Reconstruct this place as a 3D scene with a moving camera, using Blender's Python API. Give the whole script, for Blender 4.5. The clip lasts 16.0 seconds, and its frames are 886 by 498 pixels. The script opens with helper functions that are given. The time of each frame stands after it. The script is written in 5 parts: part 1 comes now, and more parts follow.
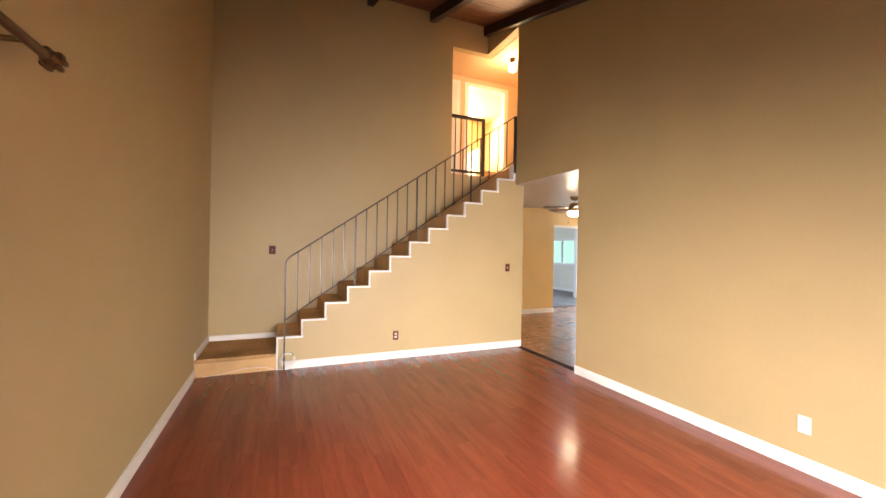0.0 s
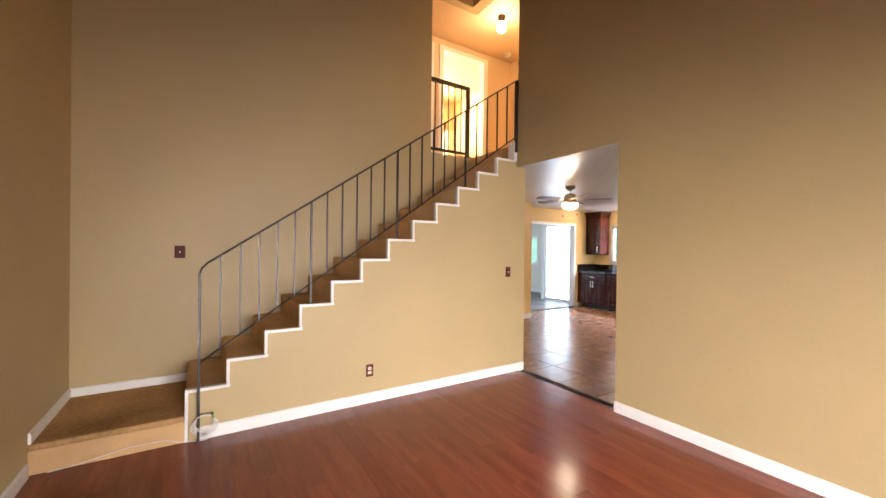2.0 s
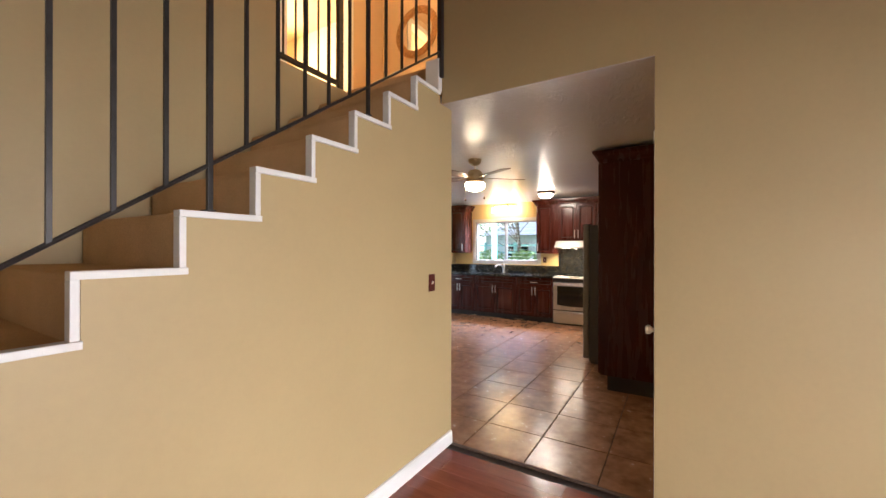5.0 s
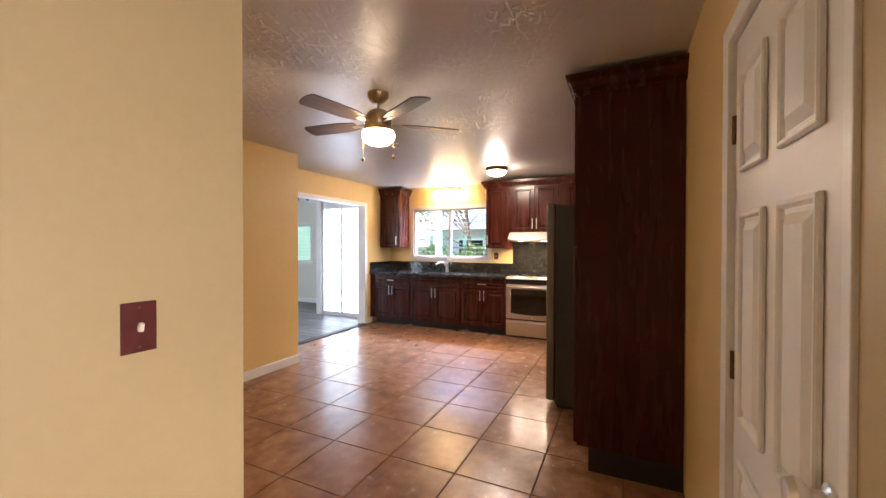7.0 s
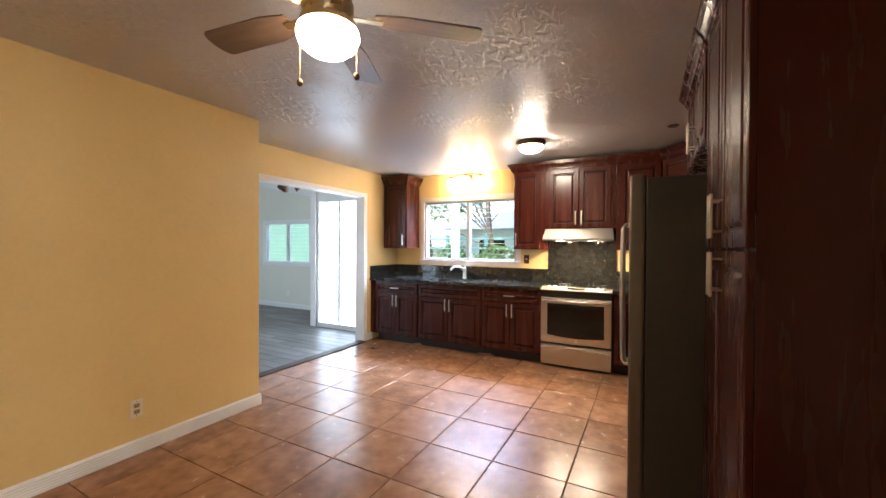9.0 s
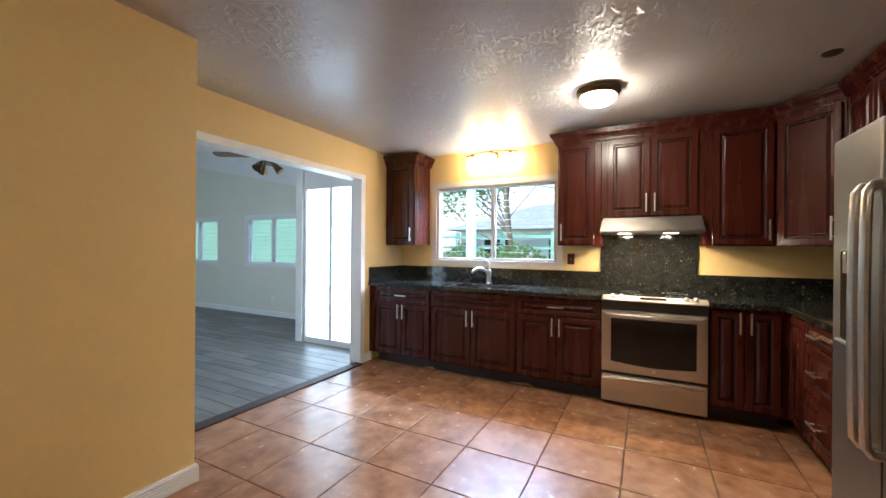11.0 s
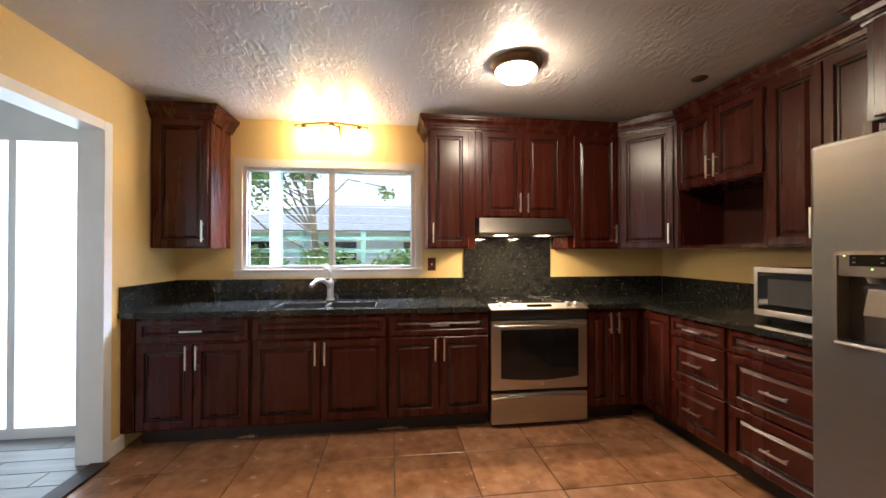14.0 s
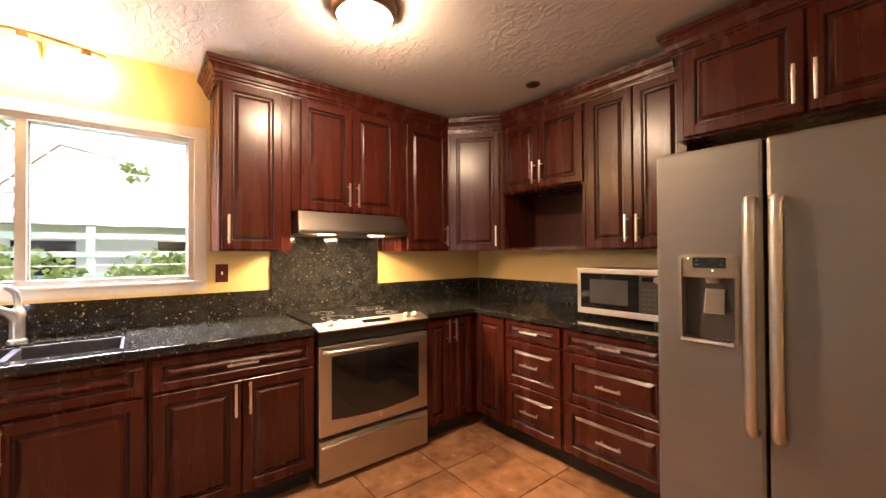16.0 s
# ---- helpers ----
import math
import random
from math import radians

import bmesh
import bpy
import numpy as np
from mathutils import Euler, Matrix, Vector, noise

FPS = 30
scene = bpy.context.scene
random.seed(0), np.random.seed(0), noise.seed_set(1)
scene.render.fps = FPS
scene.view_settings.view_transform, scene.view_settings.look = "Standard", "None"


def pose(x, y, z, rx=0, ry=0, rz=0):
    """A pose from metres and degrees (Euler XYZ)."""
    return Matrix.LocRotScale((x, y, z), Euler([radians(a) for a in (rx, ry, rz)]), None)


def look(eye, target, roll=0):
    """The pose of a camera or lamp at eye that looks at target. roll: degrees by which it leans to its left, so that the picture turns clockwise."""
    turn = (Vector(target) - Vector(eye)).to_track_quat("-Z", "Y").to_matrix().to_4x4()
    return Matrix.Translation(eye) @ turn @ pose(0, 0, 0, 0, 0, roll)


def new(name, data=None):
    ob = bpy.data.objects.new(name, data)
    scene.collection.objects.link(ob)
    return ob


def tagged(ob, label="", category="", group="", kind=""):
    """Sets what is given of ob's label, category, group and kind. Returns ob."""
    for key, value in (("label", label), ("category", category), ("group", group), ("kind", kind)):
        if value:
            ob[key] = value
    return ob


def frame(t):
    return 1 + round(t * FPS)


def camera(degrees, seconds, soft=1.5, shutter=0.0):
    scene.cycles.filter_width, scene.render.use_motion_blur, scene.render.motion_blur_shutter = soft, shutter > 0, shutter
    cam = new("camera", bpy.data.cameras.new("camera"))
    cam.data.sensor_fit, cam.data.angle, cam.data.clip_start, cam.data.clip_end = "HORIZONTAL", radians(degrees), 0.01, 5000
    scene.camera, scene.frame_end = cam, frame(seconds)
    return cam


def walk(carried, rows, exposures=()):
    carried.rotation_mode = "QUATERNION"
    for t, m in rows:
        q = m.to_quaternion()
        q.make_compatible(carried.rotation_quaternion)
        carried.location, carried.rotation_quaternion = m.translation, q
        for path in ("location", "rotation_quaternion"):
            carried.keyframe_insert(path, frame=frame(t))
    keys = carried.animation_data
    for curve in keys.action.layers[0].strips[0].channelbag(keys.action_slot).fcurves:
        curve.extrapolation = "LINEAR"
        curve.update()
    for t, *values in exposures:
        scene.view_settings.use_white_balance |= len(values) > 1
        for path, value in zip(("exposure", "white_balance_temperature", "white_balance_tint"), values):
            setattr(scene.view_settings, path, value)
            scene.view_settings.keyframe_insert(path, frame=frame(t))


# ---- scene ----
cam = camera(98.2, 16.0)
EXPOSE = [(0, 1.85, 6350, 22), (3, 1.52, 5950, 20), (5, 1.4, 5800, 18), (7.5, 1.55, 6300, 26), (9.5, 1.52, 5900, 16), (12.5, 1.0, 5650, 13), (13.5, 1.0, 5850, 14), (14.5, 1.28, 6800, 24), (15.2, 1.5, 7700, 30), (16, 1.85, 7850, 32)]
PATH = [
    (0, (0.017, 0.253, 1.467), (0.804, 2.092, 1.466), 1.0),
    (0.5, (0.031, 0.522, 1.443), (0.986, 2.279, 1.431), 0.8),
    (1, (0.071, 0.886, 1.47), (1.094, 2.604, 1.455), 0.8),
    (1.5, (0.066, 1.312, 1.491), (1.099, 3.024, 1.476), 0.9),
    (2, (0.099, 1.745, 1.483), (1.167, 3.436, 1.474), 0.7),
    (2.5, (0.115, 2.166, 1.478), (1.232, 3.825, 1.469), 0.7),
    (3, (0.128, 2.548, 1.453), (1.339, 4.14, 1.448), 0.7),
    (3.5, (0.223, 2.9, 1.44), (1.561, 4.387, 1.433), 0.6),
    (4, (0.388, 3.239, 1.435), (1.859, 4.595, 1.429), 0.5),
    (4.5, (0.658, 3.517, 1.443), (2.258, 4.716, 1.437), 0.5),
    (5, (0.998, 3.761, 1.428), (2.706, 4.803, 1.429), 0.1),
    (5.2, (1.152, 3.837, 1.422), (2.893, 4.823, 1.428), 0.1),
    (7.3, (2.921, 4.237, 1.389), (4.732, 5.086, 1.369), 0.1),
    (7.5, (3.060, 4.286, 1.399), (4.867, 5.142, 1.377), 0.1),
    (8, (3.315, 4.427, 1.392), (5.118, 5.295, 1.371), 0.2),
    (8.5, (3.606, 4.543, 1.391), (5.394, 5.439, 1.375), 0.3),
    (9, (3.894, 4.690, 1.387), (5.657, 5.632, 1.369), 0.3),
    (9.5, (4.160, 4.895, 1.384), (5.913, 5.859, 1.375), 0.4),
    (11.8, (5.018, 5.771, 1.280), (6.821, 6.636, 1.294), 0.5),
    (12, (5.038, 5.864, 1.283), (6.886, 6.628, 1.298), 0.5),
    (12.5, (5.1, 6.095, 1.303), (7.043, 6.571, 1.323), 0.5),
    (13, (5.199, 6.294, 1.318), (7.183, 6.549, 1.337), 0.3),
    (13.5, (5.365, 6.43, 1.311), (7.365, 6.453, 1.334), 0.2),
    (14, (5.577, 6.504, 1.315), (7.56, 6.245, 1.331), 0.0),
    (14.5, (5.793, 6.493, 1.309), (7.713, 5.933, 1.325), -0.2),
    (15, (5.973, 6.466, 1.316), (7.794, 5.639, 1.332), -0.2),
    (15.5, (6.11, 6.509, 1.324), (7.815, 5.466, 1.343), -0.2),
    (16, (6.224, 6.579, 1.328), (7.789, 5.334, 1.349), -0.3),
]
walk(cam, [(t, look(eye, target, roll)) for t, eye, target, roll in PATH], EXPOSE)

# strengths of the lights
LIVING_W, PATIO_W, KWIN_W, SUNW_W, SUNB_W, HALLR_W = 11, 39, 350, 20, 24, 80
GLOBE_E, DOME_E, VANITY_E, HALL_E, PANEL_E = 20, 92, 26, 40, 2.2

# ---- world, sun, large lights ----
XL, XR, XK, YB, YS1 = -0.82, 3.32, 3.46, 6.10, 5.19
YF_END = -1.5   # living room planes, kitchen side of the dividing wall, back wall, stair wall
XW, YS, YN, YP, XP = 9.06, 3.86, 8.305, 7.665, 6.076     # kitchen: window wall, cabinet wall, opening wall, dining wall, its end
CK, ZU = 2.46, 2.73                                      # kitchen ceiling, upper floor

world = bpy.data.worlds.new("sky")
scene.world = world
world.use_nodes = True
wn = world.node_tree.nodes
sky = wn.new("ShaderNodeTexSky")
sky.sky_type, sky.sun_disc = "NISHITA", False
sky.sun_elevation, sky.sun_rotation = radians(50), radians(60)
world.node_tree.links.new(sky.outputs[0], wn["Background"].inputs[0])
wn["Background"].inputs[1].default_value = 0.115


def lamp(name, kind, m, energy, colour, **settings):
    data = bpy.data.lights.new(name, kind)
    data.energy, data.color = energy, colour
    for key, value in settings.items():
        if key == "size": data.size = value
        if key == "size_y": data.shape, data.size_y = "RECTANGLE", value
        if key == "angle": data.angle = value
        if key == "radius": data.shadow_soft_size = value
        if key == "spread": data.spread = value
    ob = new(name, data)
    ob.matrix_world = m
    return ob


lamp("sun", "SUN", look((0, 0, 20), (6, -4, 8)), 2.3, (1, 0.95, 0.86), angle=radians(12))
DAY = (0.60, 0.77, 1.0)
# daylight that enters by the windows and glass doors
lamp("living_window_light", "AREA", look((XL - 0.10, 0.37, 1.42), (XL + 1.9, 2.0, 0.30)), LIVING_W, (1.0, 0.93, 0.81), size=2.8, size_y=1.1, spread=radians(86))
lamp("patio_light", "AREA", look((1.3, YF_END - 0.10, 1.15), (1.68, 1.0, 0.25)), PATIO_W, (1.0, 0.93, 0.81), size=2.4, size_y=1.9, spread=radians(92))
lamp("kitchen_window_light", "AREA", look((XW + 0.75, 7.04, 2.75), (XW - 1.2, 7.04, 0.6)), KWIN_W, DAY, size=1.6, size_y=0.7)
lamp("sunroom_window_light", "AREA", look((10.6, 11.6, 2.9), (8.6, 11.5, 0.5)), SUNW_W, DAY, size=1.6, size_y=0.7)
lamp("sunroom_west_light", "AREA", look((4.6, 11.6, 1.4), (8, 11.4, 0.9)), SUNB_W, (0.74, 0.89, 1.0), size=3.0, size_y=1.6)
for y in (5.63, 5.27):
    lamp("hood_lamp_light", "AREA", look((8.635, y, 1.446), (8.66, y, 0.5)), 5.5, (1.0, 0.80, 0.50), size=0.10, size_y=0.04)
lamp("bedroom_light", "AREA", look((3.8, 9.2, 4.3), (3.8, 7.2, 3.8)), HALLR_W, (1.0, 0.80, 0.42), size=1.6, size_y=1.2)


# ---- materials ----
def mat(name, colour, rough=0.5, metal=0.0, vary=0.12, scale=6.0, fine=60.0, bump=0.0, bump_scale=80.0, coat=0.0, stretch=(1, 1, 1),
        second=None, emit=0.0, spec=0.5, per_piece=0.0, rough_vary=0.12):
    m = bpy.data.materials.new(name)
    m.use_nodes = True
    n, l = m.node_tree.nodes, m.node_tree.links
    b = n["Principled BSDF"]
    co = n.new("ShaderNodeTexCoord")
    mp = n.new("ShaderNodeMapping")
    mp.inputs["Scale"].default_value = stretch
    l.new(co.outputs["Object"], mp.inputs["Vector"])
    big, small = n.new("ShaderNodeTexNoise"), n.new("ShaderNodeTexNoise")
    for node, s, d in ((big, scale, 4), (small, fine, 5)):
        node.inputs["Scale"].default_value, node.inputs["Detail"].default_value = s, d
        l.new(mp.outputs[0], node.inputs["Vector"])
    add = n.new("ShaderNodeMath"); add.operation = "MULTIPLY_ADD"
    l.new(small.outputs["Fac"], add.inputs[0]); add.inputs[1].default_value = 0.5; l.new(big.outputs["Fac"], add.inputs[2])
    value = add.outputs[0]
    if per_piece:
        info = n.new("ShaderNodeObjectInfo")
        more = n.new("ShaderNodeMath"); more.operation = "MULTIPLY_ADD"
        l.new(info.outputs["Random"], more.inputs[0]); more.inputs[1].default_value = per_piece; l.new(value, more.inputs[2])
        shift = n.new("ShaderNodeVectorMath"); shift.operation = "MULTIPLY_ADD"
        comb = n.new("ShaderNodeCombineXYZ")
        for i in range(3): l.new(info.outputs["Random"], comb.inputs[i])
        shift.inputs[1].default_value = (37, 53, 11)
        l.new(comb.outputs[0], shift.inputs[0]); l.new(mp.outputs[0], shift.inputs[2])
        for node in (big, small): l.new(shift.outputs[0], node.inputs["Vector"])
        value = more.outputs[0]
    ramp = n.new("ShaderNodeMapRange")
    ramp.inputs["From Min"].default_value, ramp.inputs["From Max"].default_value = 0.5, 1.0 + per_piece
    l.new(value, ramp.inputs["Value"])
    mix = n.new("ShaderNodeMix"); mix.data_type = "RGBA"
    dark = tuple(c * (1 - vary) for c in colour)
    light = second or tuple(min(1, c * (1 + vary)) for c in colour)
    mix.inputs["A"].default_value, mix.inputs["B"].default_value = (*dark, 1), (*light, 1)
    l.new(ramp.outputs[0], mix.inputs["Factor"])
    l.new(mix.outputs["Result"], b.inputs["Base Color"])
    rr = n.new("ShaderNodeMapRange")
    rr.inputs["From Min"].default_value, rr.inputs["From Max"].default_value = 0.3, 0.7
    rr.inputs["To Min"].default_value, rr.inputs["To Max"].default_value = max(0.02, rough * (1 - rough_vary)), min(1, rough * (1 + rough_vary))
    l.new(small.outputs["Fac"], rr.inputs["Value"]); l.new(rr.outputs[0], b.inputs["Roughness"])
    b.inputs["Metallic"].default_value = metal
    b.inputs["Specular IOR Level"].default_value = spec
    b.inputs["Coat Weight"].default_value, b.inputs["Coat Roughness"].default_value = coat, 0.12
    if bump:
        bn, tex = n.new("ShaderNodeBump"), n.new("ShaderNodeTexNoise")
        tex.inputs["Scale"].default_value, tex.inputs["Detail"].default_value = bump_scale, 6
        l.new(mp.outputs[0], tex.inputs["Vector"]); l.new(tex.outputs["Fac"], bn.inputs["Height"])
        bn.inputs["Strength"].default_value, bn.inputs["Distance"].default_value = bump, 0.004
        l.new(bn.outputs[0], b.inputs["Normal"])
    if emit:
        b.inputs["Emission Color"].default_value, b.inputs["Emission Strength"].default_value = (*colour, 1), emit
    return m


M = {}
M["tan"] = mat("tan_wall_paint", (0.46, 0.355, 0.178), 0.5, vary=0.04, scale=1.2, fine=40, bump=0.10, bump_scale=55)
M["yellow"] = mat("yellow_wall_paint", (0.74, 0.535, 0.225), 0.45, vary=0.05, scale=1.3, fine=40, bump=0.10, bump_scale=55)
M["hall"] = mat("warm_hall_paint", (0.72, 0.54, 0.34), 0.6, vary=0.04, scale=1.3, fine=40, bump=0.08, bump_scale=55)
M["sunwall"] = mat("pale_cream_paint", (0.73, 0.72, 0.62), 0.6, vary=0.04, scale=1.1, fine=40, bump=0.08, bump_scale=55)
M["white"] = mat("white_trim_paint", (0.80, 0.80, 0.78), 0.4, vary=0.03, scale=5, fine=60, bump=0.04, bump_scale=40)
M["cream"] = mat("cream_casing_paint", (0.66, 0.60, 0.52), 0.45, vary=0.05, scale=4, fine=50)
M["door_white"] = mat("white_door_paint", (0.74, 0.73, 0.70), 0.45, vary=0.04, scale=3, fine=60)
M["iron"] = mat("dark_painted_iron", (0.034, 0.031, 0.030), 0.36, metal=0.3, vary=0.3, scale=14, fine=120)
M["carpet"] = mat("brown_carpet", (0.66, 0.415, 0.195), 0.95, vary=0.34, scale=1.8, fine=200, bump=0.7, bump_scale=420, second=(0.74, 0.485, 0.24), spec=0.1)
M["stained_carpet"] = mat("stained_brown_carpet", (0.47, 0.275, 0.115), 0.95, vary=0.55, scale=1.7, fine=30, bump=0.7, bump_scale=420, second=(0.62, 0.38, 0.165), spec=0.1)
M["laminate"] = mat("red_laminate", (0.205, 0.036, 0.016), 0.19, vary=0.22, scale=2.5, fine=14, stretch=(5, 0.45, 1), per_piece=0.16, second=(0.28, 0.060, 0.026), bump=0.02, bump_scale=40, rough_vary=0.12)
M["groove"] = mat("dark_joint", (0.03, 0.014, 0.010), 0.7, vary=0.2)
M["grout"] = mat("brown_grout", (0.11, 0.065, 0.042), 0.85, vary=0.25, scale=9)
M["tile"] = mat("terracotta_tile", (0.255, 0.108, 0.047), 0.25, vary=0.34, scale=6.5, fine=16, per_piece=0.14, second=(0.42, 0.215, 0.115), bump=0.02, bump_scale=7, rough_vary=0.10)
M["plank"] = mat("grey_wood_tile", (0.055, 0.053, 0.052), 0.40, vary=0.5, scale=2.2, fine=16, stretch=(6, 0.8, 1), per_piece=0.5, second=(0.22, 0.208, 0.195), bump=0.05, bump_scale=60)
M["greygrout"] = mat("grey_grout", (0.10, 0.10, 0.10), 0.85, vary=0.2)
M["cherry"] = mat("cherry_stained_wood", (0.050, 0.0092, 0.0052), 0.27, vary=0.12, scale=0.9, fine=3.5, stretch=(5, 5, 0.45), second=(0.059, 0.0106, 0.0059), coat=0.0, rough_vary=0.05, spec=0.30)
M["glaze"] = mat("dark_groove_glaze", (0.016, 0.0040, 0.0026), 0.35, vary=0.2, scale=20)
M["cherry_in"] = mat("dark_cabinet_inside", (0.05, 0.011, 0.006), 0.45, vary=0.3, scale=3, fine=30, stretch=(5, 5, 0.6))
M["kick"] = mat("black_toe_kick", (0.016, 0.010, 0.008), 0.6, vary=0.3)
M["wood_raw"] = mat("splintered_raw_wood", (0.40, 0.25, 0.13), 0.8, vary=0.3, scale=30)
M["steel"] = mat("brushed_stainless_steel", (0.54, 0.51, 0.47), 0.36, metal=1.0, vary=0.05, scale=2, fine=60, stretch=(1, 1, 30))
M["fridge"] = mat("slate_stainless_finish", (0.195, 0.182, 0.166), 0.40, metal=0.75, vary=0.04, scale=1.6, fine=70, stretch=(1, 1, 14))
M["fridge_side"] = mat("dark_grey_fridge_side", (0.045, 0.042, 0.038), 0.5, vary=0.12, scale=30, fine=200, bump=0.08, bump_scale=300)
M["chrome"] = mat("satin_nickel", (0.80, 0.76, 0.70), 0.34, metal=1.0, vary=0.04)
M["bronze"] = mat("oil_rubbed_bronze", (0.14, 0.085, 0.045), 0.38, metal=0.9, vary=0.2)
M["brass"] = mat("aged_brass", (0.50, 0.40, 0.24), 0.30, metal=1.0, vary=0.1)
M["black_glass"] = mat("black_glass", (0.010, 0.010, 0.010), 0.06, vary=0.1, rough_vary=0.05)
M["grey_glass"] = mat("grey_mesh_glass", (0.055, 0.052, 0.048), 0.18, vary=0.15, fine=200)
M["dispenser"] = mat("brown_grey_plastic", (0.20, 0.165, 0.13), 0.38, metal=0.4, vary=0.10, scale=12)
M["recess"] = mat("dark_moulded_plastic", (0.060, 0.052, 0.044), 0.35, vary=0.2, scale=8)
M["black"] = mat("black_plastic", (0.018, 0.017, 0.016), 0.4, vary=0.2)
M["grey"] = mat("grey_plastic", (0.20, 0.19, 0.18), 0.45, vary=0.1)
M["sink"] = mat("dark_composite_sink", (0.030, 0.028, 0.028), 0.38, vary=0.2, scale=40)
M["redplate"] = mat("dark_red_switch_plate", (0.085, 0.014, 0.010), 0.55, vary=0.25, scale=20, spec=0.3)
M["ivory"] = mat("ivory_plastic", (0.72, 0.66, 0.52), 0.4, vary=0.04)
M["beam"] = mat("dark_stained_beam", (0.030, 0.014, 0.009), 0.6, vary=0.35, scale=3, fine=40, stretch=(6, 0.7, 6), bump=0.2, bump_scale=40)
M["ceilwood"] = mat("reddish_ceiling_board", (0.17, 0.060, 0.026), 0.5, vary=0.35, scale=2.4, fine=26, stretch=(0.7, 6, 6), second=(0.26, 0.105, 0.05))
M["cable"] = mat("white_cable_sheath", (0.72, 0.70, 0.66), 0.5, vary=0.05)
M["green_tape"] = mat("green_tie", (0.20, 0.32, 0.06), 0.5, vary=0.1)
M["wicker"] = mat("woven_tan_wicker", (0.42, 0.22, 0.08), 0.6, vary=0.35, scale=40, fine=120, bump=0.6, bump_scale=90)
M["card"] = mat("brown_cardboard", (0.36, 0.22, 0.11), 0.8, vary=0.1)
M["alu"] = mat("aluminium_frame", (0.50, 0.46, 0.41), 0.4, metal=0.6, vary=0.08)
M["blade"] = mat("walnut_fan_blade", (0.13, 0.080, 0.052), 0.45, vary=0.3, scale=4, fine=40, stretch=(1, 8, 1))
# frosted panes emit light themselves, in place of daylight coming through
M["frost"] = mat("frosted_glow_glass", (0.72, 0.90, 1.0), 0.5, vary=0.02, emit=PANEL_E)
M["globe"] = mat("lit_opal_glass", (1.0, 0.80, 0.48), 0.4, vary=0.01, emit=GLOBE_E)
M["dome"] = mat("lit_dome_glass", (1.0, 0.84, 0.58), 0.4, vary=0.01, emit=DOME_E)
M["bulb"] = mat("lit_shade_glass", (1.0, 0.72, 0.34), 0.4, vary=0.01, emit=VANITY_E)
M["hallbulb"] = mat("lit_jar_glass", (1.0, 0.72, 0.32), 0.4, vary=0.01, emit=HALL_E)
M["hoodlight"] = mat("lit_hood_lens", (1.0, 0.80, 0.5), 0.4, vary=0.01, emit=30.0)
M["hood_steel"] = mat("dull_hood_steel", (0.27, 0.245, 0.22), 0.32, metal=1.0, vary=0.06, scale=2, fine=60, stretch=(1, 1, 30))
M["leddisplay"] = mat("lit_green_display", (0.55, 0.9, 0.3), 0.4, vary=0.01, emit=1.5)
M["edge"] = mat("ground_glass_edge", (0.75, 0.80, 0.82), 0.5, vary=0.05)


def leaf_mat():
    """Thin leaves that let light through."""
    m = mat("green_leaf", (0.13, 0.23, 0.07), 0.5, vary=0.3, scale=3, fine=20, second=(0.28, 0.40, 0.15))
    n, l = m.node_tree.nodes, m.node_tree.links
    b, out = n["Principled BSDF"], n["Material Output"]
    through_light, both = n.new("ShaderNodeBsdfTranslucent"), n.new("ShaderNodeMixShader")
    l.new(b.inputs["Base Color"].links[0].from_socket, through_light.inputs["Color"])
    both.inputs["Fac"].default_value = 0.5
    l.new(b.outputs[0], both.inputs[1]); l.new(through_light.outputs[0], both.inputs[2])
    l.new(both.outputs[0], out.inputs["Surface"])
    return m


M["leaf"] = leaf_mat()
M["bark"] = mat("grey_brown_bark", (0.17, 0.14, 0.11), 0.9, vary=0.35, scale=8, fine=50, bump=0.6, bump_scale=30)
M["ground"] = mat("patchy_lawn", (0.10, 0.14, 0.05), 0.95, vary=0.4, scale=1.2, fine=40)
M["render"] = mat("white_rendered_wall", (0.78, 0.78, 0.76), 0.8, vary=0.05, scale=1.5)
M["roof"] = mat("grey_shingle", (0.34, 0.38, 0.42), 0.85, vary=0.25, scale=6)
M["fence"] = mat("pale_green_fence_paint", (0.26, 0.50, 0.50), 0.6, vary=0.06)
M["bluewall"] = mat("pale_green_wall", (0.36, 0.60, 0.46), 0.7, vary=0.08, scale=2)


def mirror_mat():
    m = bpy.data.materials.new("silvered_mirror")
    m.use_nodes = True
    b = m.node_tree.nodes["Principled BSDF"]
    b.inputs["Base Color"].default_value, b.inputs["Metallic"].default_value, b.inputs["Roughness"].default_value = (0.9, 0.9, 0.88, 1), 1, 0.02
    return m


def glass_mat():
    m = bpy.data.materials.new("louvre_glass")
    m.use_nodes = True
    b = m.node_tree.nodes["Principled BSDF"]
    b.inputs["Base Color"].default_value = (0.93, 0.99, 0.97, 1)
    b.inputs["Roughness"].default_value, b.inputs["Transmission Weight"].default_value, b.inputs["IOR"].default_value = 0.03, 1.0, 1.25
    return m


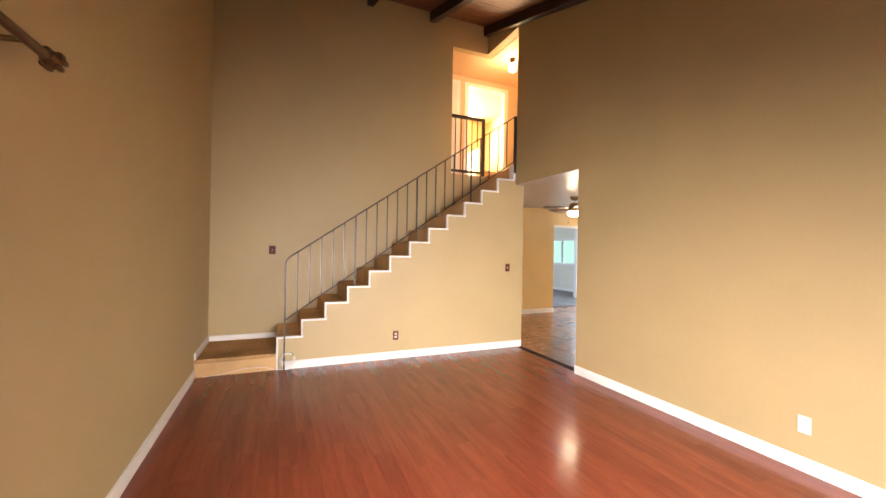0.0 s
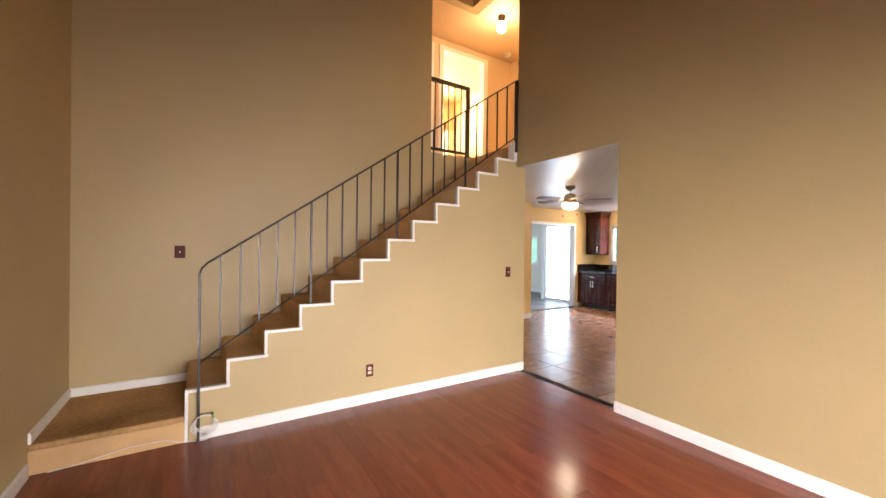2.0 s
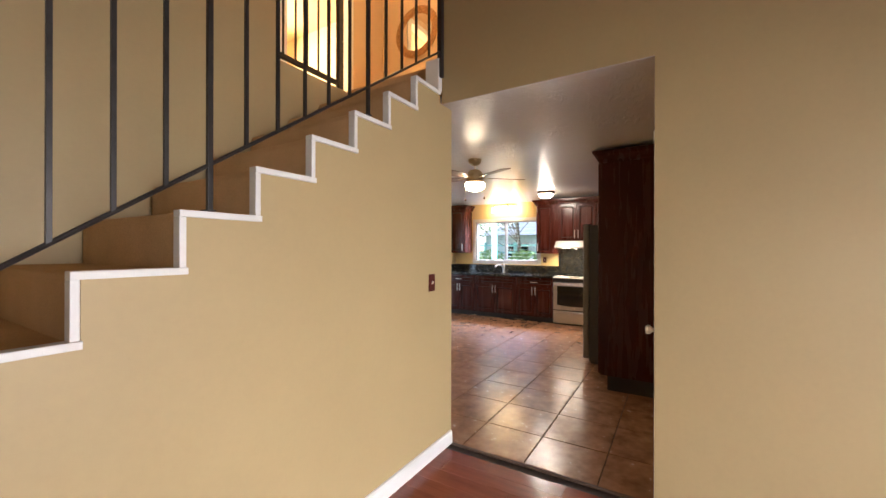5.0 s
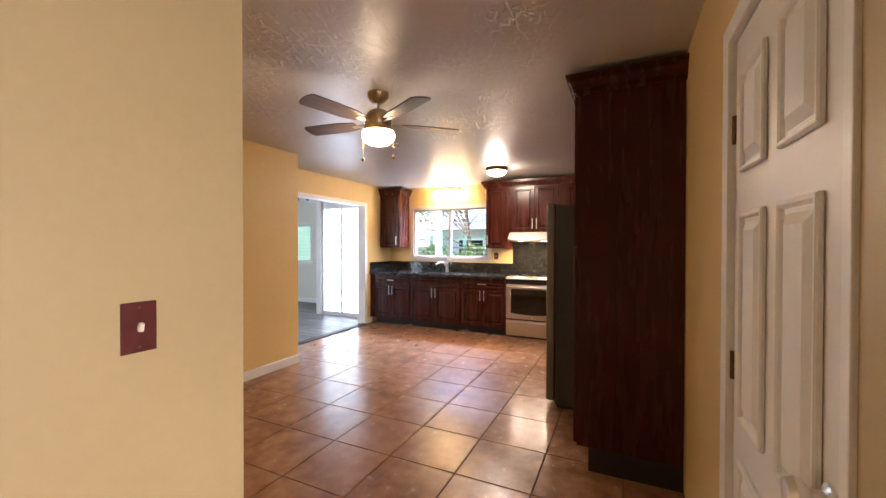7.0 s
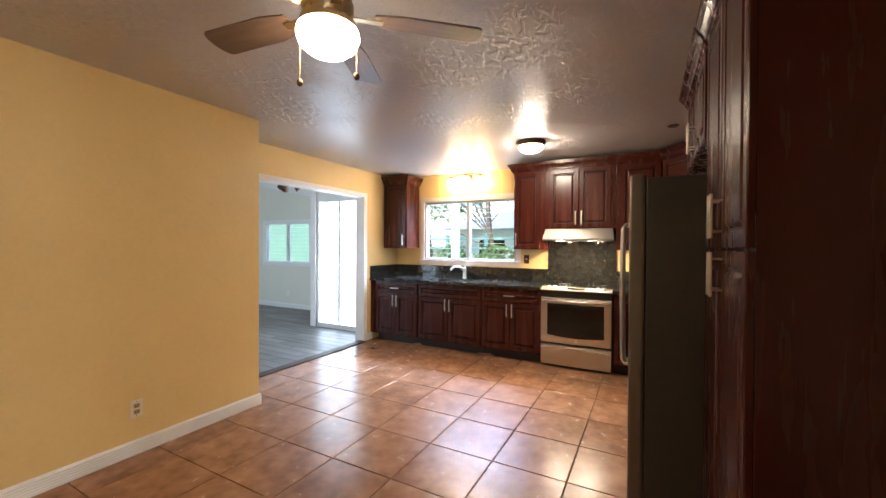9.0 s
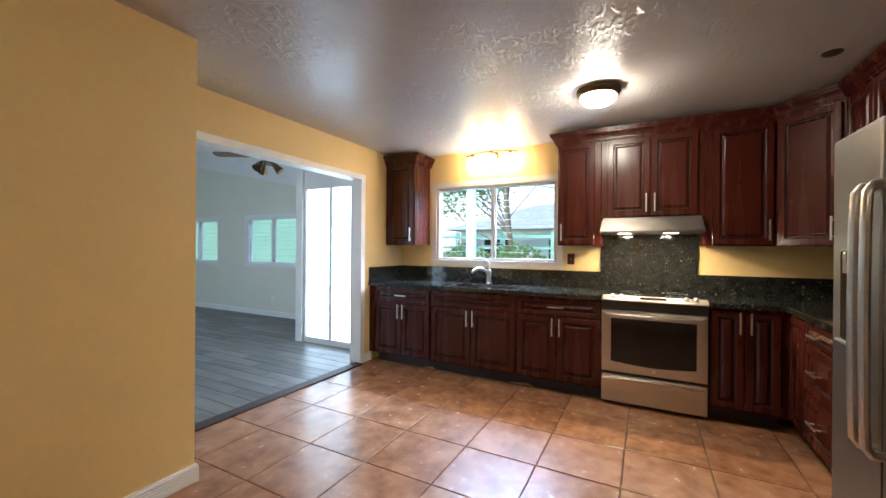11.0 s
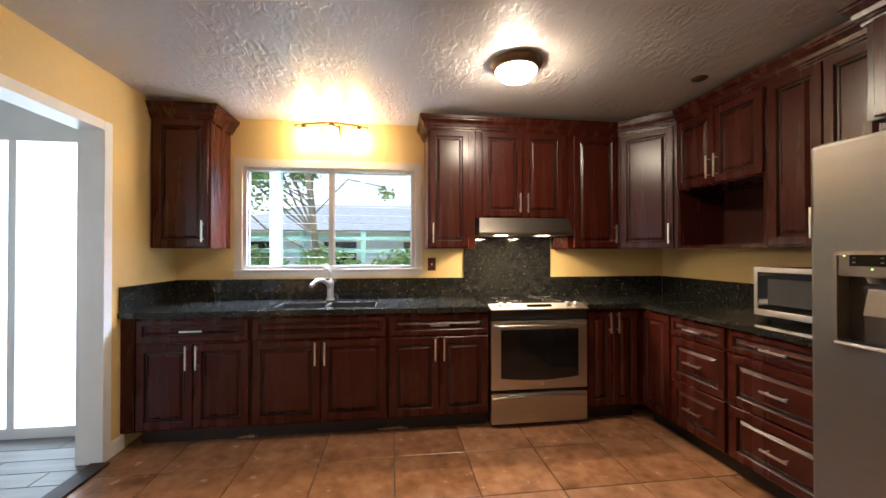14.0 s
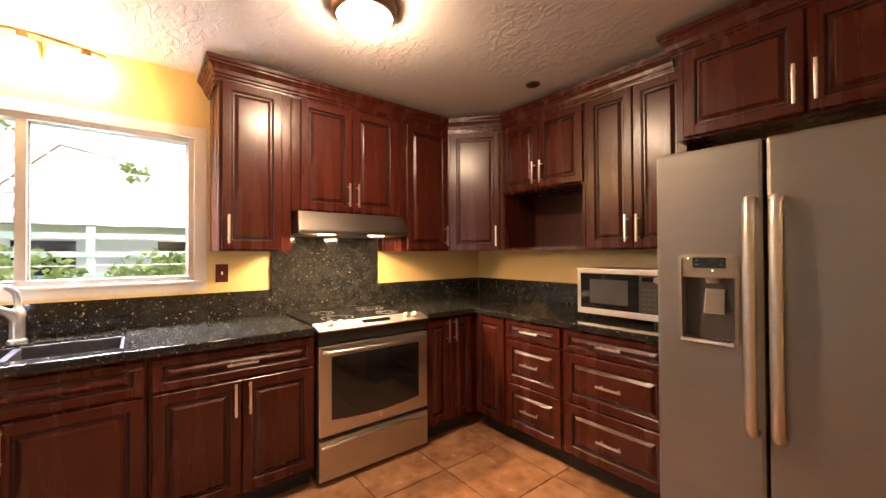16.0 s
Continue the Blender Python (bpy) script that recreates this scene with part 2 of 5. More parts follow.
def plaster_mat():
    """Skip-trowelled ceiling plaster with a sheen: low curved strokes, rougher in patches."""
    m = mat("trowelled_ceiling_plaster", (0.51, 0.48, 0.45), 0.33, vary=0.03, scale=1.2, fine=6, rough_vary=0.08)
    n, l = m.node_tree.nodes, m.node_tree.links
    co, turn = n.new("ShaderNodeTexCoord"), n.new("ShaderNodeMapping")
    turn.inputs["Rotation"].default_value, turn.inputs["Scale"].default_value = (0, 0, 0.5), (0.75, 1.35, 1)
    l.new(co.outputs["Object"], turn.inputs["Vector"])
    stroke, patch = n.new("ShaderNodeTexNoise"), n.new("ShaderNodeTexNoise")
    stroke.inputs["Scale"].default_value, stroke.inputs["Detail"].default_value, stroke.inputs["Distortion"].default_value = 15.0, 4, 0.8
    stroke.inputs["Roughness"].default_value = 0.55
    patch.inputs["Scale"].default_value, patch.inputs["Detail"].default_value = 2.2, 2
    l.new(turn.outputs[0], stroke.inputs["Vector"]); l.new(co.outputs["Object"], patch.inputs["Vector"])
    area, both, bump = n.new("ShaderNodeMapRange"), n.new("ShaderNodeMath"), n.new("ShaderNodeBump")
    area.interpolation_type = "SMOOTHSTEP"
    area.inputs["From Min"].default_value, area.inputs["From Max"].default_value, area.inputs["To Min"].default_value = 0.40, 0.62, 0.22
    both.operation = "MULTIPLY"
    level = n.new("ShaderNodeMath")
    level.operation, level.inputs[1].default_value = "SUBTRACT", 0.5
    l.new(patch.outputs["Fac"], area.inputs["Value"])
    flat = n.new("ShaderNodeMapRange")
    flat.interpolation_type = "SMOOTHSTEP"
    flat.inputs["From Min"].default_value, flat.inputs["From Max"].default_value = 0.46, 0.60
    l.new(stroke.outputs["Fac"], flat.inputs["Value"])
    l.new(flat.outputs[0], level.inputs[0]); l.new(level.outputs[0], both.inputs[0]); l.new(area.outputs[0], both.inputs[1]); l.new(both.outputs[0], bump.inputs["Height"])
    bump.inputs["Strength"].default_value, bump.inputs["Distance"].default_value = 0.9, 0.0029
    l.new(bump.outputs[0], n["Principled BSDF"].inputs["Normal"])
    return m


def granite_mat():
    """Near-black polished granite with pale green-gold crystals at two sizes."""
    m = mat("speckled_black_granite", (0.014, 0.0145, 0.014), 0.075, vary=0.3, scale=14, fine=90, rough_vary=0.1)
    n, l = m.node_tree.nodes, m.node_tree.links
    co, b = n.new("ShaderNodeTexCoord"), n["Principled BSDF"]
    wobble, warp = n.new("ShaderNodeTexNoise"), n.new("ShaderNodeVectorMath")
    wobble.inputs["Scale"].default_value, wobble.inputs["Detail"].default_value = 60, 2
    warp.operation, warp.inputs[1].default_value = "MULTIPLY_ADD", (0.022, 0.022, 0.022)
    l.new(co.outputs["Object"], wobble.inputs["Vector"])
    l.new(wobble.outputs["Color"], warp.inputs[0]); l.new(co.outputs["Object"], warp.inputs[2])
    base, shine = b.inputs["Base Color"].links[0].from_socket, None
    for s, lim, reach, colour in ((190, 0.20, 0.50, (0.085, 0.078, 0.050)), (95, 0.075, 0.38, (0.34, 0.29, 0.16)), (52, 0.020, 0.30, (0.60, 0.53, 0.34))):
        v = n.new("ShaderNodeTexVoronoi"); v.inputs["Scale"].default_value = s
        l.new(warp.outputs[0], v.inputs["Vector"])
        sep = n.new("ShaderNodeSeparateColor"); l.new(v.outputs["Color"], sep.inputs[0])
        lt, dist, both, fade = [n.new("ShaderNodeMath") for _ in range(4)]
        lt.operation, dist.operation, both.operation, fade.operation = "LESS_THAN", "LESS_THAN", "MULTIPLY", "MULTIPLY"
        l.new(sep.outputs[0], lt.inputs[0]); lt.inputs[1].default_value = lim
        l.new(v.outputs["Distance"], dist.inputs[0]); dist.inputs[1].default_value = reach
        l.new(lt.outputs[0], both.inputs[0]); l.new(dist.outputs[0], both.inputs[1])
        l.new(both.outputs[0], fade.inputs[0]); l.new(sep.outputs[1], fade.inputs[1])
        mx = n.new("ShaderNodeMix"); mx.data_type = "RGBA"
        l.new(fade.outputs[0], mx.inputs["Factor"]); l.new(base, mx.inputs["A"]); mx.inputs["B"].default_value = (*colour, 1)
        base, shine = mx.outputs["Result"], fade.outputs[0]
    l.new(base, b.inputs["Base Color"]); l.new(shine, b.inputs["Metallic"])
    return m


M["mirror"], M["glass"], M["plaster"], M["granite"] = mirror_mat(), glass_mat(), plaster_mat(), granite_mat()


# ---- building helpers ----
def cube(bm, a, b, bevel=0.0):
    lo, hi = [min(p, q) for p, q in zip(a, b)], [max(p, q) for p, q in zip(a, b)]
    vs = bmesh.ops.create_cube(bm, size=1)["verts"]
    for v in vs:
        v.co = Vector([lo[i] + (v.co[i] + 0.5) * (hi[i] - lo[i]) for i in range(3)])
    if bevel:
        es = {e for v in vs for e in v.link_edges}
        bmesh.ops.bevel(bm, geom=list(es), offset=bevel, segments=2, affect="EDGES", profile=0.6)
    return bm


def rod(bm, a, b, r, seg=10, r2=None):
    a, b = Vector(a), Vector(b)
    m = Matrix.Translation((a + b) / 2) @ (b - a).to_track_quat("Z", "Y").to_matrix().to_4x4()
    bmesh.ops.create_cone(bm, cap_ends=True, segments=seg, radius1=r, radius2=r if r2 is None else r2, depth=(b - a).length, matrix=m)
    return bm


def lathe(bm, rings, seg=28, centre=(0, 0, 0)):
    """rings: (radius, z) from one end to the other."""
    loops = []
    for r, z in rings:
        loops.append([bm.verts.new((centre[0] + r * math.cos(2 * math.pi * i / seg), centre[1] + r * math.sin(2 * math.pi * i / seg), centre[2] + z)) for i in range(seg)])
    for p, q in zip(loops, loops[1:]):
        for i in range(seg):
            bm.faces.new((p[i], p[(i + 1) % seg], q[(i + 1) % seg], q[i]))
    bm.faces.new(loops[0][::-1]); bm.faces.new(loops[-1])
    bmesh.ops.recalc_face_normals(bm, faces=bm.faces[:])
    return bm


def sweep(bm, path, profile):
    """A prism along a polyline in the xy plane; profile: (outward, z) pairs, outward to the right of the way."""
    loops = []
    for i, p in enumerate(path):
        p = Vector(p)
        d1 = (Vector(path[i]) - Vector(path[i - 1])).normalized() if i else None
        d2 = (Vector(path[i + 1]) - p).normalized() if i + 1 < len(path) else None
        d1, d2 = d1 or d2, d2 or d1
        n1, n2 = Vector((d1.y, -d1.x)), Vector((d2.y, -d2.x))
        n = (n1 + n2).normalized()
        n /= max(0.3, n.dot(n1))
        loops.append([bm.verts.new((p.x + n.x * o, p.y + n.y * o, z)) for o, z in profile])
    k = len(profile)
    for a, b in zip(loops, loops[1:]):
        for i in range(k):
            bm.faces.new((a[i], a[(i + 1) % k], b[(i + 1) % k], b[i]))
    bm.faces.new(loops[0]); bm.faces.new(loops[-1][::-1])
    bmesh.ops.recalc_face_normals(bm, faces=bm.faces[:])
    return bm


def tube(bm, pts, r, seg=8):
    pts = [Vector(p) for p in pts]
    loops, side = [], None
    for i, p in enumerate(pts):
        d = (pts[min(i + 1, len(pts) - 1)] - pts[max(i - 1, 0)]).normalized()
        if side is None:
            side = d.orthogonal().normalized()
        side = (side - d * side.dot(d)).normalized()
        up = d.cross(side)
        loops.append([bm.verts.new(p + r * (side * math.cos(2 * math.pi * k / seg) + up * math.sin(2 * math.pi * k / seg))) for k in range(seg)])
    for a, b in zip(loops, loops[1:]):
        for k in range(seg):
            bm.faces.new((a[k], a[(k + 1) % seg], b[(k + 1) % seg], b[k]))
    bm.faces.new(loops[0][::-1]); bm.faces.new(loops[-1])
    bmesh.ops.recalc_face_normals(bm, faces=bm.faces[:])
    return bm


def mesh_of(name, bm, material, smooth=False):
    me = bpy.data.meshes.new(name)
    bm.to_mesh(me); bm.free()
    me.materials.append(material)
    if smooth:
        me.shade_smooth()
        me.set_sharp_from_angle(angle=radians(40))
    return me


def part(name, bm, material, parent, label="", m=None, smooth=False):
    ob = new(name, mesh_of(name, bm, material, smooth))
    ob.parent = parent
    if m is not None:
        ob.matrix_basis = m
    if label:
        tagged(ob, label)
    return ob


def thing(name, m, label, category, group=""):
    ob = new(name)
    ob.empty_display_size = 0.1
    ob.matrix_basis = m
    return tagged(ob, label, category, group)


def solid(name, bm, material, label, category, m=None, group="", kind="", smooth=False):
    ob = new(name, mesh_of(name, bm, material, smooth))
    if m is not None:
        ob.matrix_basis = m
    return tagged(ob, label, category, group, kind)


def setting(name, bm, material, label, category="wall"):
    return tagged(new(name, mesh_of(name, bm, material)), label, category, kind="structure")


def wall_cells(bm, axis, a, b, u0, u1, z0, z1, holes=()):
    """A wall between a and b across its thickness, from u0 to u1 along it; holes: (u0, u1, z0, z1)."""
    us = sorted({u0, u1, *(h[0] for h in holes), *(h[1] for h in holes)})
    zs = sorted({z0, z1, *(h[2] for h in holes), *(h[3] for h in holes)})
    us, zs = [u for u in us if u0 <= u <= u1], [z for z in zs if z0 <= z <= z1]
    for p, q in zip(us, us[1:]):
        start = None
        for i, (r, s) in enumerate(zip(zs, zs[1:])):
            free = any(h[0] <= p and q <= h[1] and h[2] <= r and s <= h[3] for h in holes)
            if not free and start is None: start = r
            if start is not None and (free or i == len(zs) - 2):
                top = r if free else s
                cube(bm, (a, p, start) if axis == "x" else (p, a, start), (b, q, top) if axis == "x" else (q, b, top))
                start = None
    return bm


# ---- the large structure ----
B = bmesh.new
SLOPE = 0.315


def beam_z(y): return 5.15 + SLOPE * (y - YB)


YF = YF_END   # the living room's far end, behind the walk
setting("floor_living", cube(B(), (XL - 0.14, YF - 0.14, -0.15), (XK, YB + 0.1, -0.012)), M["groove"], "dark underlay under red laminate planks", "floor")
setting("floor_kitchen", cube(B(), (XK, YS - 0.14, -0.15), (XW + 0.14, YN + 0.02, -0.010)), M["grout"], "brown grout bed under terracotta floor tiles", "floor")
setting("floor_sunroom", cube(B(), (4.4, YN + 0.02, -0.15), (9.9, 15.2, -0.010)), M["greygrout"], "grey bed under wood-look floor planks", "floor")
setting("wall_west", wall_cells(B(), "x", XL - 0.14, XL, YF - 0.14, YB + 0.12, -0.1, 5.9, [(-1.1, 1.86, 0.75, 2.01)]), M["tan"], "tan painted living room wall with a wide window")
setting("wall_living_end", wall_cells(B(), "y", YF - 0.14, YF, XL, XR, -0.1, 5.9, [(0.0, 2.6, 0.05, 2.1)]), M["tan"], "tan painted wall with a wide glass door")
setting("wall_stair_back", wall_cells(B(), "y", YB, YB + 0.12, XL, 3.30, -0.1, 5.9, [(2.64, 3.30, ZU, 4.85)]), M["tan"], "tall tan wall behind the stairs with an upper opening")
bm = wall_cells(B(), "x", XR, XK, YF, YS1, -0.1, 5.9, [(3.863, YS1, -0.1, CK)])
wall_cells(bm, "x", XR - 0.02, XK - 0.02, YS1, YB + 0.12, 4.85, 5.9)
setting("wall_dividing", bm, M["tan"], "tall tan wall with a passage to the kitchen")
# stair side wall, stepped along the top
RUN, RISE, X0, Z0 = 0.271, 0.195, 0.033, 0.380
outline = [(X0, -0.1)]
for i in range(13):
    z = Z0 + RISE * i if i < 12 else CK - 0.003
    outline += [(X0 + RUN * i, z), (X0 + RUN * (i + 1) if i < 12 else XK, z)]
outline.append((XK, -0.1))
bm = B()
near_side, far_side = [bm.verts.new((x, YS1, z)) for x, z in outline], [bm.verts.new((x, YS1 + 0.09, z)) for x, z in outline]
bm.faces.new(near_side); bm.faces.new(far_side[::-1])
for k in range(len(outline)):
    j = (k + 1) % len(outline)
    bm.faces.new((near_side[k], near_side[j], far_side[j], far_side[k]))
bmesh.ops.recalc_face_normals(bm, faces=bm.faces[:])
setting("wall_stair_side", bm, M["tan"], "tan painted wall below the open stairs")
# ceiling of the living room: boards across, beams along the slope
bm = B()
y = YF - 0.1
while y < YB + 0.1:
    v = [bm.verts.new((x, yy, beam_z(yy) + zz)) for zz in (0.165, 0.20) for x, yy in ((XL - 0.1, y), (XR + 0.1, y), (XR + 0.1, y + 0.135), (XL - 0.1, y + 0.135))]
    for f in ((0, 1, 2, 3), (7, 6, 5, 4), (0, 4, 5, 1), (1, 5, 6, 2), (2, 6, 7, 3), (3, 7, 4, 0)): bm.faces.new([v[k] for k in f])
    y += 0.14
bmesh.ops.recalc_face_normals(bm, faces=bm.faces[:])
setting("ceiling_living", bm, M["ceilwood"], "sloped reddish board ceiling", "ceiling")
for x in (-0.78, 0.23, 1.246, 2.264, 3.26):
    bm = B()
    v = [bm.verts.new((x + dx, yy, beam_z(yy) + dz)) for yy in (YF, YB) for dx, dz in ((-0.05, 0), (0.05, 0), (0.05, 0.163), (-0.05, 0.163))]
    for f in ((0, 1, 2, 3), (7, 6, 5, 4), (0, 4, 5, 1), (1, 5, 6, 2), (2, 6, 7, 3), (3, 7, 4, 0)): bm.faces.new([v[k] for k in f])
    bmesh.ops.recalc_face_normals(bm, faces=bm.faces[:])
    bmesh.ops.bevel(bm, geom=bm.edges[:], offset=0.006, segments=1, affect="EDGES")
    solid("ceiling_beam", bm, M["beam"], "dark-stained sloping timber ceiling beam", "beam", group="beams of the board ceiling")
setting("roof_living", cube(B(), (XL - 0.2, YF - 0.2, 5.9), (6.2, 9.7, 5.98)), M["roof"], "plain roof deck above the rooms", "roof")

# upper hall and the lit room behind it
setting("floor_upper", cube(B(), (XR - 0.03, YS1, 2.60), (4.87, 7.05, ZU)), M["carpet"], "brown carpeted upper hall floor", "floor")
setting("floor_upper_back", cube(B(), (2.64, YB + 0.12, 2.60), (XR - 0.03, 7.05, ZU)), M["carpet"], "brown carpeted upper hall floor", "floor")
setting("wall_hall_far", wall_cells(B(), "y", 7.05, 7.15, 2.2, 5.0, 2.5, 4.86, [(3.41, 4.24, ZU, 4.70)]), M["hall"], "warm painted hall wall with an open doorway")
setting("wall_hall_end", cube(B(), (4.87, YS1 - 0.1, 2.5), (4.99, 7.05, 4.86)), M["hall"], "warm painted end wall of the upper hall")
setting("wall_hall_side", cube(B(), (XK, YS1 - 0.12, 2.59), (4.87, YS1, 4.86)), M["hall"], "warm painted side wall of the upper hall")
setting("wall_hall_left", cube(B(), (2.52, YB + 0.12, 2.5), (2.64, 7.05, 4.86)), M["hall"], "warm painted wall of the upper hall")
setting("ceiling_hall", cube(B(), (2.4, YB + 0.12, 4.86), (5.2, 9.6, 4.94)), M["hall"], "warm flat ceiling of the upper hall", "ceiling")
setting("ceiling_hall_front", cube(B(), (XK, YS1 - 0.12, 4.86), (5.0, YB + 0.12, 4.94)), M["hall"], "warm flat ceiling of the upper hall", "ceiling")
bm = wall_cells(B(), "y", 9.4, 9.5, 2.5, 5.2, 2.5, 4.86)
cube(bm, (2.4, 7.15, 2.5), (2.5, 9.5, 4.86)); cube(bm, (5.1, 7.15, 2.5), (5.2, 9.5, 4.86))
setting("wall_bedroom", bm, M["hall"], "bright warm walls of the room behind the hall door")
setting("floor_bedroom", cube(B(), (2.4, 7.05, 2.58), (5.2, 9.5, ZU)), M["carpet"], "carpet of the lit room", "floor")

# kitchen shell
setting("wall_kitchen_west", cube(B(), (XK - 0.10, YS1 + 0.09, -0.1), (XK, YP + 0.1, CK)), M["yellow"], "yellow painted wall behind the stairs")
setting("wall_dining", cube(B(), (XK, YP, -0.1), (XP, YP + 0.12, CK)), M["yellow"], "yellow painted wall beside the dining corner")
setting("wall_dining_return", cube(B(), (XP - 0.12, YP + 0.12, -0.1), (XP, YN, CK)), M["yellow"], "yellow painted return wall")
setting("wall_north", wall_cells(B(), "y", YN, YN + 0.12, XP - 0.12, XW, -0.1, CK, [(6.17, 8.25, -0.1, 2.105)]), M["yellow"], "yellow kitchen wall with a wide cased opening")
setting("wall_east", wall_cells(B(), "x", XW, XW + 0.14, YS - 0.14, YN + 0.12, -0.1, CK, [(6.30, 7.79, 1.16, 2.06)]), M["yellow"], "yellow kitchen wall with a wide louvre window")
setting("wall_south", wall_cells(B(), "y", YS - 0.12, YS, XK, XW, -0.1, CK, [(3.475, 4.215, -0.1, 2.06)]), M["yellow"], "yellow kitchen wall behind the cabinets")
setting("ceiling_kitchen", cube(B(), (XK - 0.002, YS - 0.12, CK), (XW + 0.14, YN + 0.12, CK + 0.12)), M["plaster"], "off-white trowelled plaster ceiling with a sheen", "ceiling")
setting("ceiling_passage", cube(B(), (XR + 0.003, 3.863, CK - 0.004), (XK, YS1, CK)), M["plaster"], "plaster soffit of the passage", "ceiling")

# sunroom shell
bm = wall_cells(B(), "x", 9.75, 9.87, 9.78, 15.1, -0.1, 2.33, [(11.03, 12.47, 0.985, 1.875), (13.42, 14.86, 0.985, 1.875)])
setting("wall_sunroom_east", bm, M["sunwall"], "pale cream sunroom wall with two louvre windows")
bm = B()
v = [bm.verts.new((x, yy, zz)) for x in (9.75, 9.87) for yy, zz in ((9.78, 2.33), (15.1, 2.33), (15.1, 3.24), (9.78, 2.34))]
for f in ((0, 1, 2, 3), (7, 6, 5, 4), (0, 4, 5, 1), (1, 5, 6, 2), (2, 6, 7, 3), (3, 7, 4, 0)): bm.faces.new([v[k] for k in f])
bmesh.ops.recalc_face_normals(bm, faces=bm.faces[:])
setting("wall_sunroom_gable", bm, M["sunwall"], "pale cream gable of the sunroom wall")
bm = B()
v = [bm.verts.new((x, yy, zz)) for x in (9.70, 9.748) for yy, zz in ((9.6, 2.12), (15.1, 3.235), (15.1, 3.9), (9.6, 2.90))]
for f in ((0, 1, 2, 3), (7, 6, 5, 4), (0, 4, 5, 1), (1, 5, 6, 2), (2, 6, 7, 3), (3, 7, 4, 0)): bm.faces.new([v[k] for k in f])
bmesh.ops.recalc_face_normals(bm, faces=bm.faces[:])
setting("trim_sunroom_rake", bm, M["white"], "white sloping board above the sunroom wall", "trim")
setting("wall_sunroom_jog", cube(B(), (8.69, 9.66, -0.1), (9.87, 9.78, 2.9)), M["white"], "white return wall beside the glass panels")
bm = wall_cells(B(), "x", 8.65, 8.77, YN + 0.12, 9.78, -0.1, 2.9, [(8.68, 9.64, 0.05, 2.13)])
setting("wall_sunroom_glazed", bm, M["white"], "white wall framing tall frosted glass panels")
setting("wall_sunroom_north", cube(B(), (4.4, 15.1, -0.1), (9.9, 15.22, 3.9)), M["sunwall"], "pale cream far wall of the sunroom")
setting("wall_sunroom_west", wall_cells(B(), "x", 4.4, 4.52, YN + 0.12, 15.1, -0.1, 3.9, [(10.0, 13.2, 0.6, 2.2)]), M["sunwall"], "pale cream side wall of the sunroom")
setting("wall_sunroom_south", cube(B(), (4.4, YN + 0.002, CK + 0.12), (8.77, YN + 0.12, 3.2)), M["white"], "white wall above the opening")
setting("wall_sunroom_corner", cube(B(), (4.4, YN + 0.005, -0.1), (XP - 0.12, YN + 0.12, CK)), M["sunwall"], "pale cream wall of the sunroom")
bm = B()
v = [bm.verts.new((x, yy, zz)) for x in (4.4, 9.9) for yy, zz in ((YN + 0.1, 2.62), (15.2, 3.55), (15.2, 3.67), (YN + 0.1, 2.74))]
for f in ((0, 1, 2, 3), (7, 6, 5, 4), (0, 4, 5, 1), (1, 5, 6, 2), (2, 6, 7, 3), (3, 7, 4, 0)): bm.faces.new([v[k] for k in f])
bmesh.ops.recalc_face_normals(bm, faces=bm.faces[:])
setting("ceiling_sunroom", bm, M["white"], "white sloped sunroom ceiling", "ceiling")

# ---- trim ----
BASE = [(0, 0), (0.016, 0), (0.016, 0.082), (0.010, 0.095), (0, 0.095)]


def baseboard(path, label="white painted baseboard", h=1.0, z=0.0):
    setting("baseboard", sweep(B(), path, [(o, z + q * h) for o, q in BASE]), M["white"], label, "baseboard")


baseboard([(XL, YF), (XL, 5.16)])
baseboard([(X0 + 0.05, YS1), (XK - 0.01, YS1)])
baseboard([(XR, 3.863), (XR, YF)])
baseboard([(XL, 5.20), (XL, YB), (X0, YB)], "white baseboard round the carpeted landing", 0.75, 0.195)
baseboard([(XK, YP), (XP + 0.0, YP), (XP, YN)], "white ribbed baseboard of the dining wall")
bm = B()
for k in range(5): cube(bm, (XK, YP - 0.0195, 0.012 + 0.016 * k), (XP, YP - 0.015, 0.020 + 0.016 * k), 0.001)
setting("trim_ribs", bm, M["white"], "fine ribs of the white baseboard", "trim")
baseboard([(8.29, YN), (8.42, YN)])
baseboard([(9.75, 15.1), (9.75, 9.79)], "cream baseboard of the sunroom")
# cased opening between kitchen and sunroom
bm = B()
cube(bm, (8.22, YN - 0.018, 0), (8.29, YN + 0.138, 2.135), 0.003)
cube(bm, (6.13, YN - 0.018, 2.075), (8.22, YN + 0.138, 2.135), 0.003)
cube(bm, (6.13, YN - 0.018, 0), (6.20, YN + 0.138, 2.075), 0.003)
setting("trim_opening", bm, M["white"], "white casing of the wide opening", "trim")
solid("floor_threshold", cube(B(), (6.2, YN - 0.06, -0.005), (8.22, YN + 0.05, 0.012), 0.004), M["beam"], "dark wooden threshold strip between two floors", "threshold")
solid("floor_threshold", cube(B(), (XK - 0.022, 3.9, -0.008), (XK - 0.002, YS1, 0.004), 0.0015), M["grout"], "dark wooden threshold strip in the passage", "threshold")

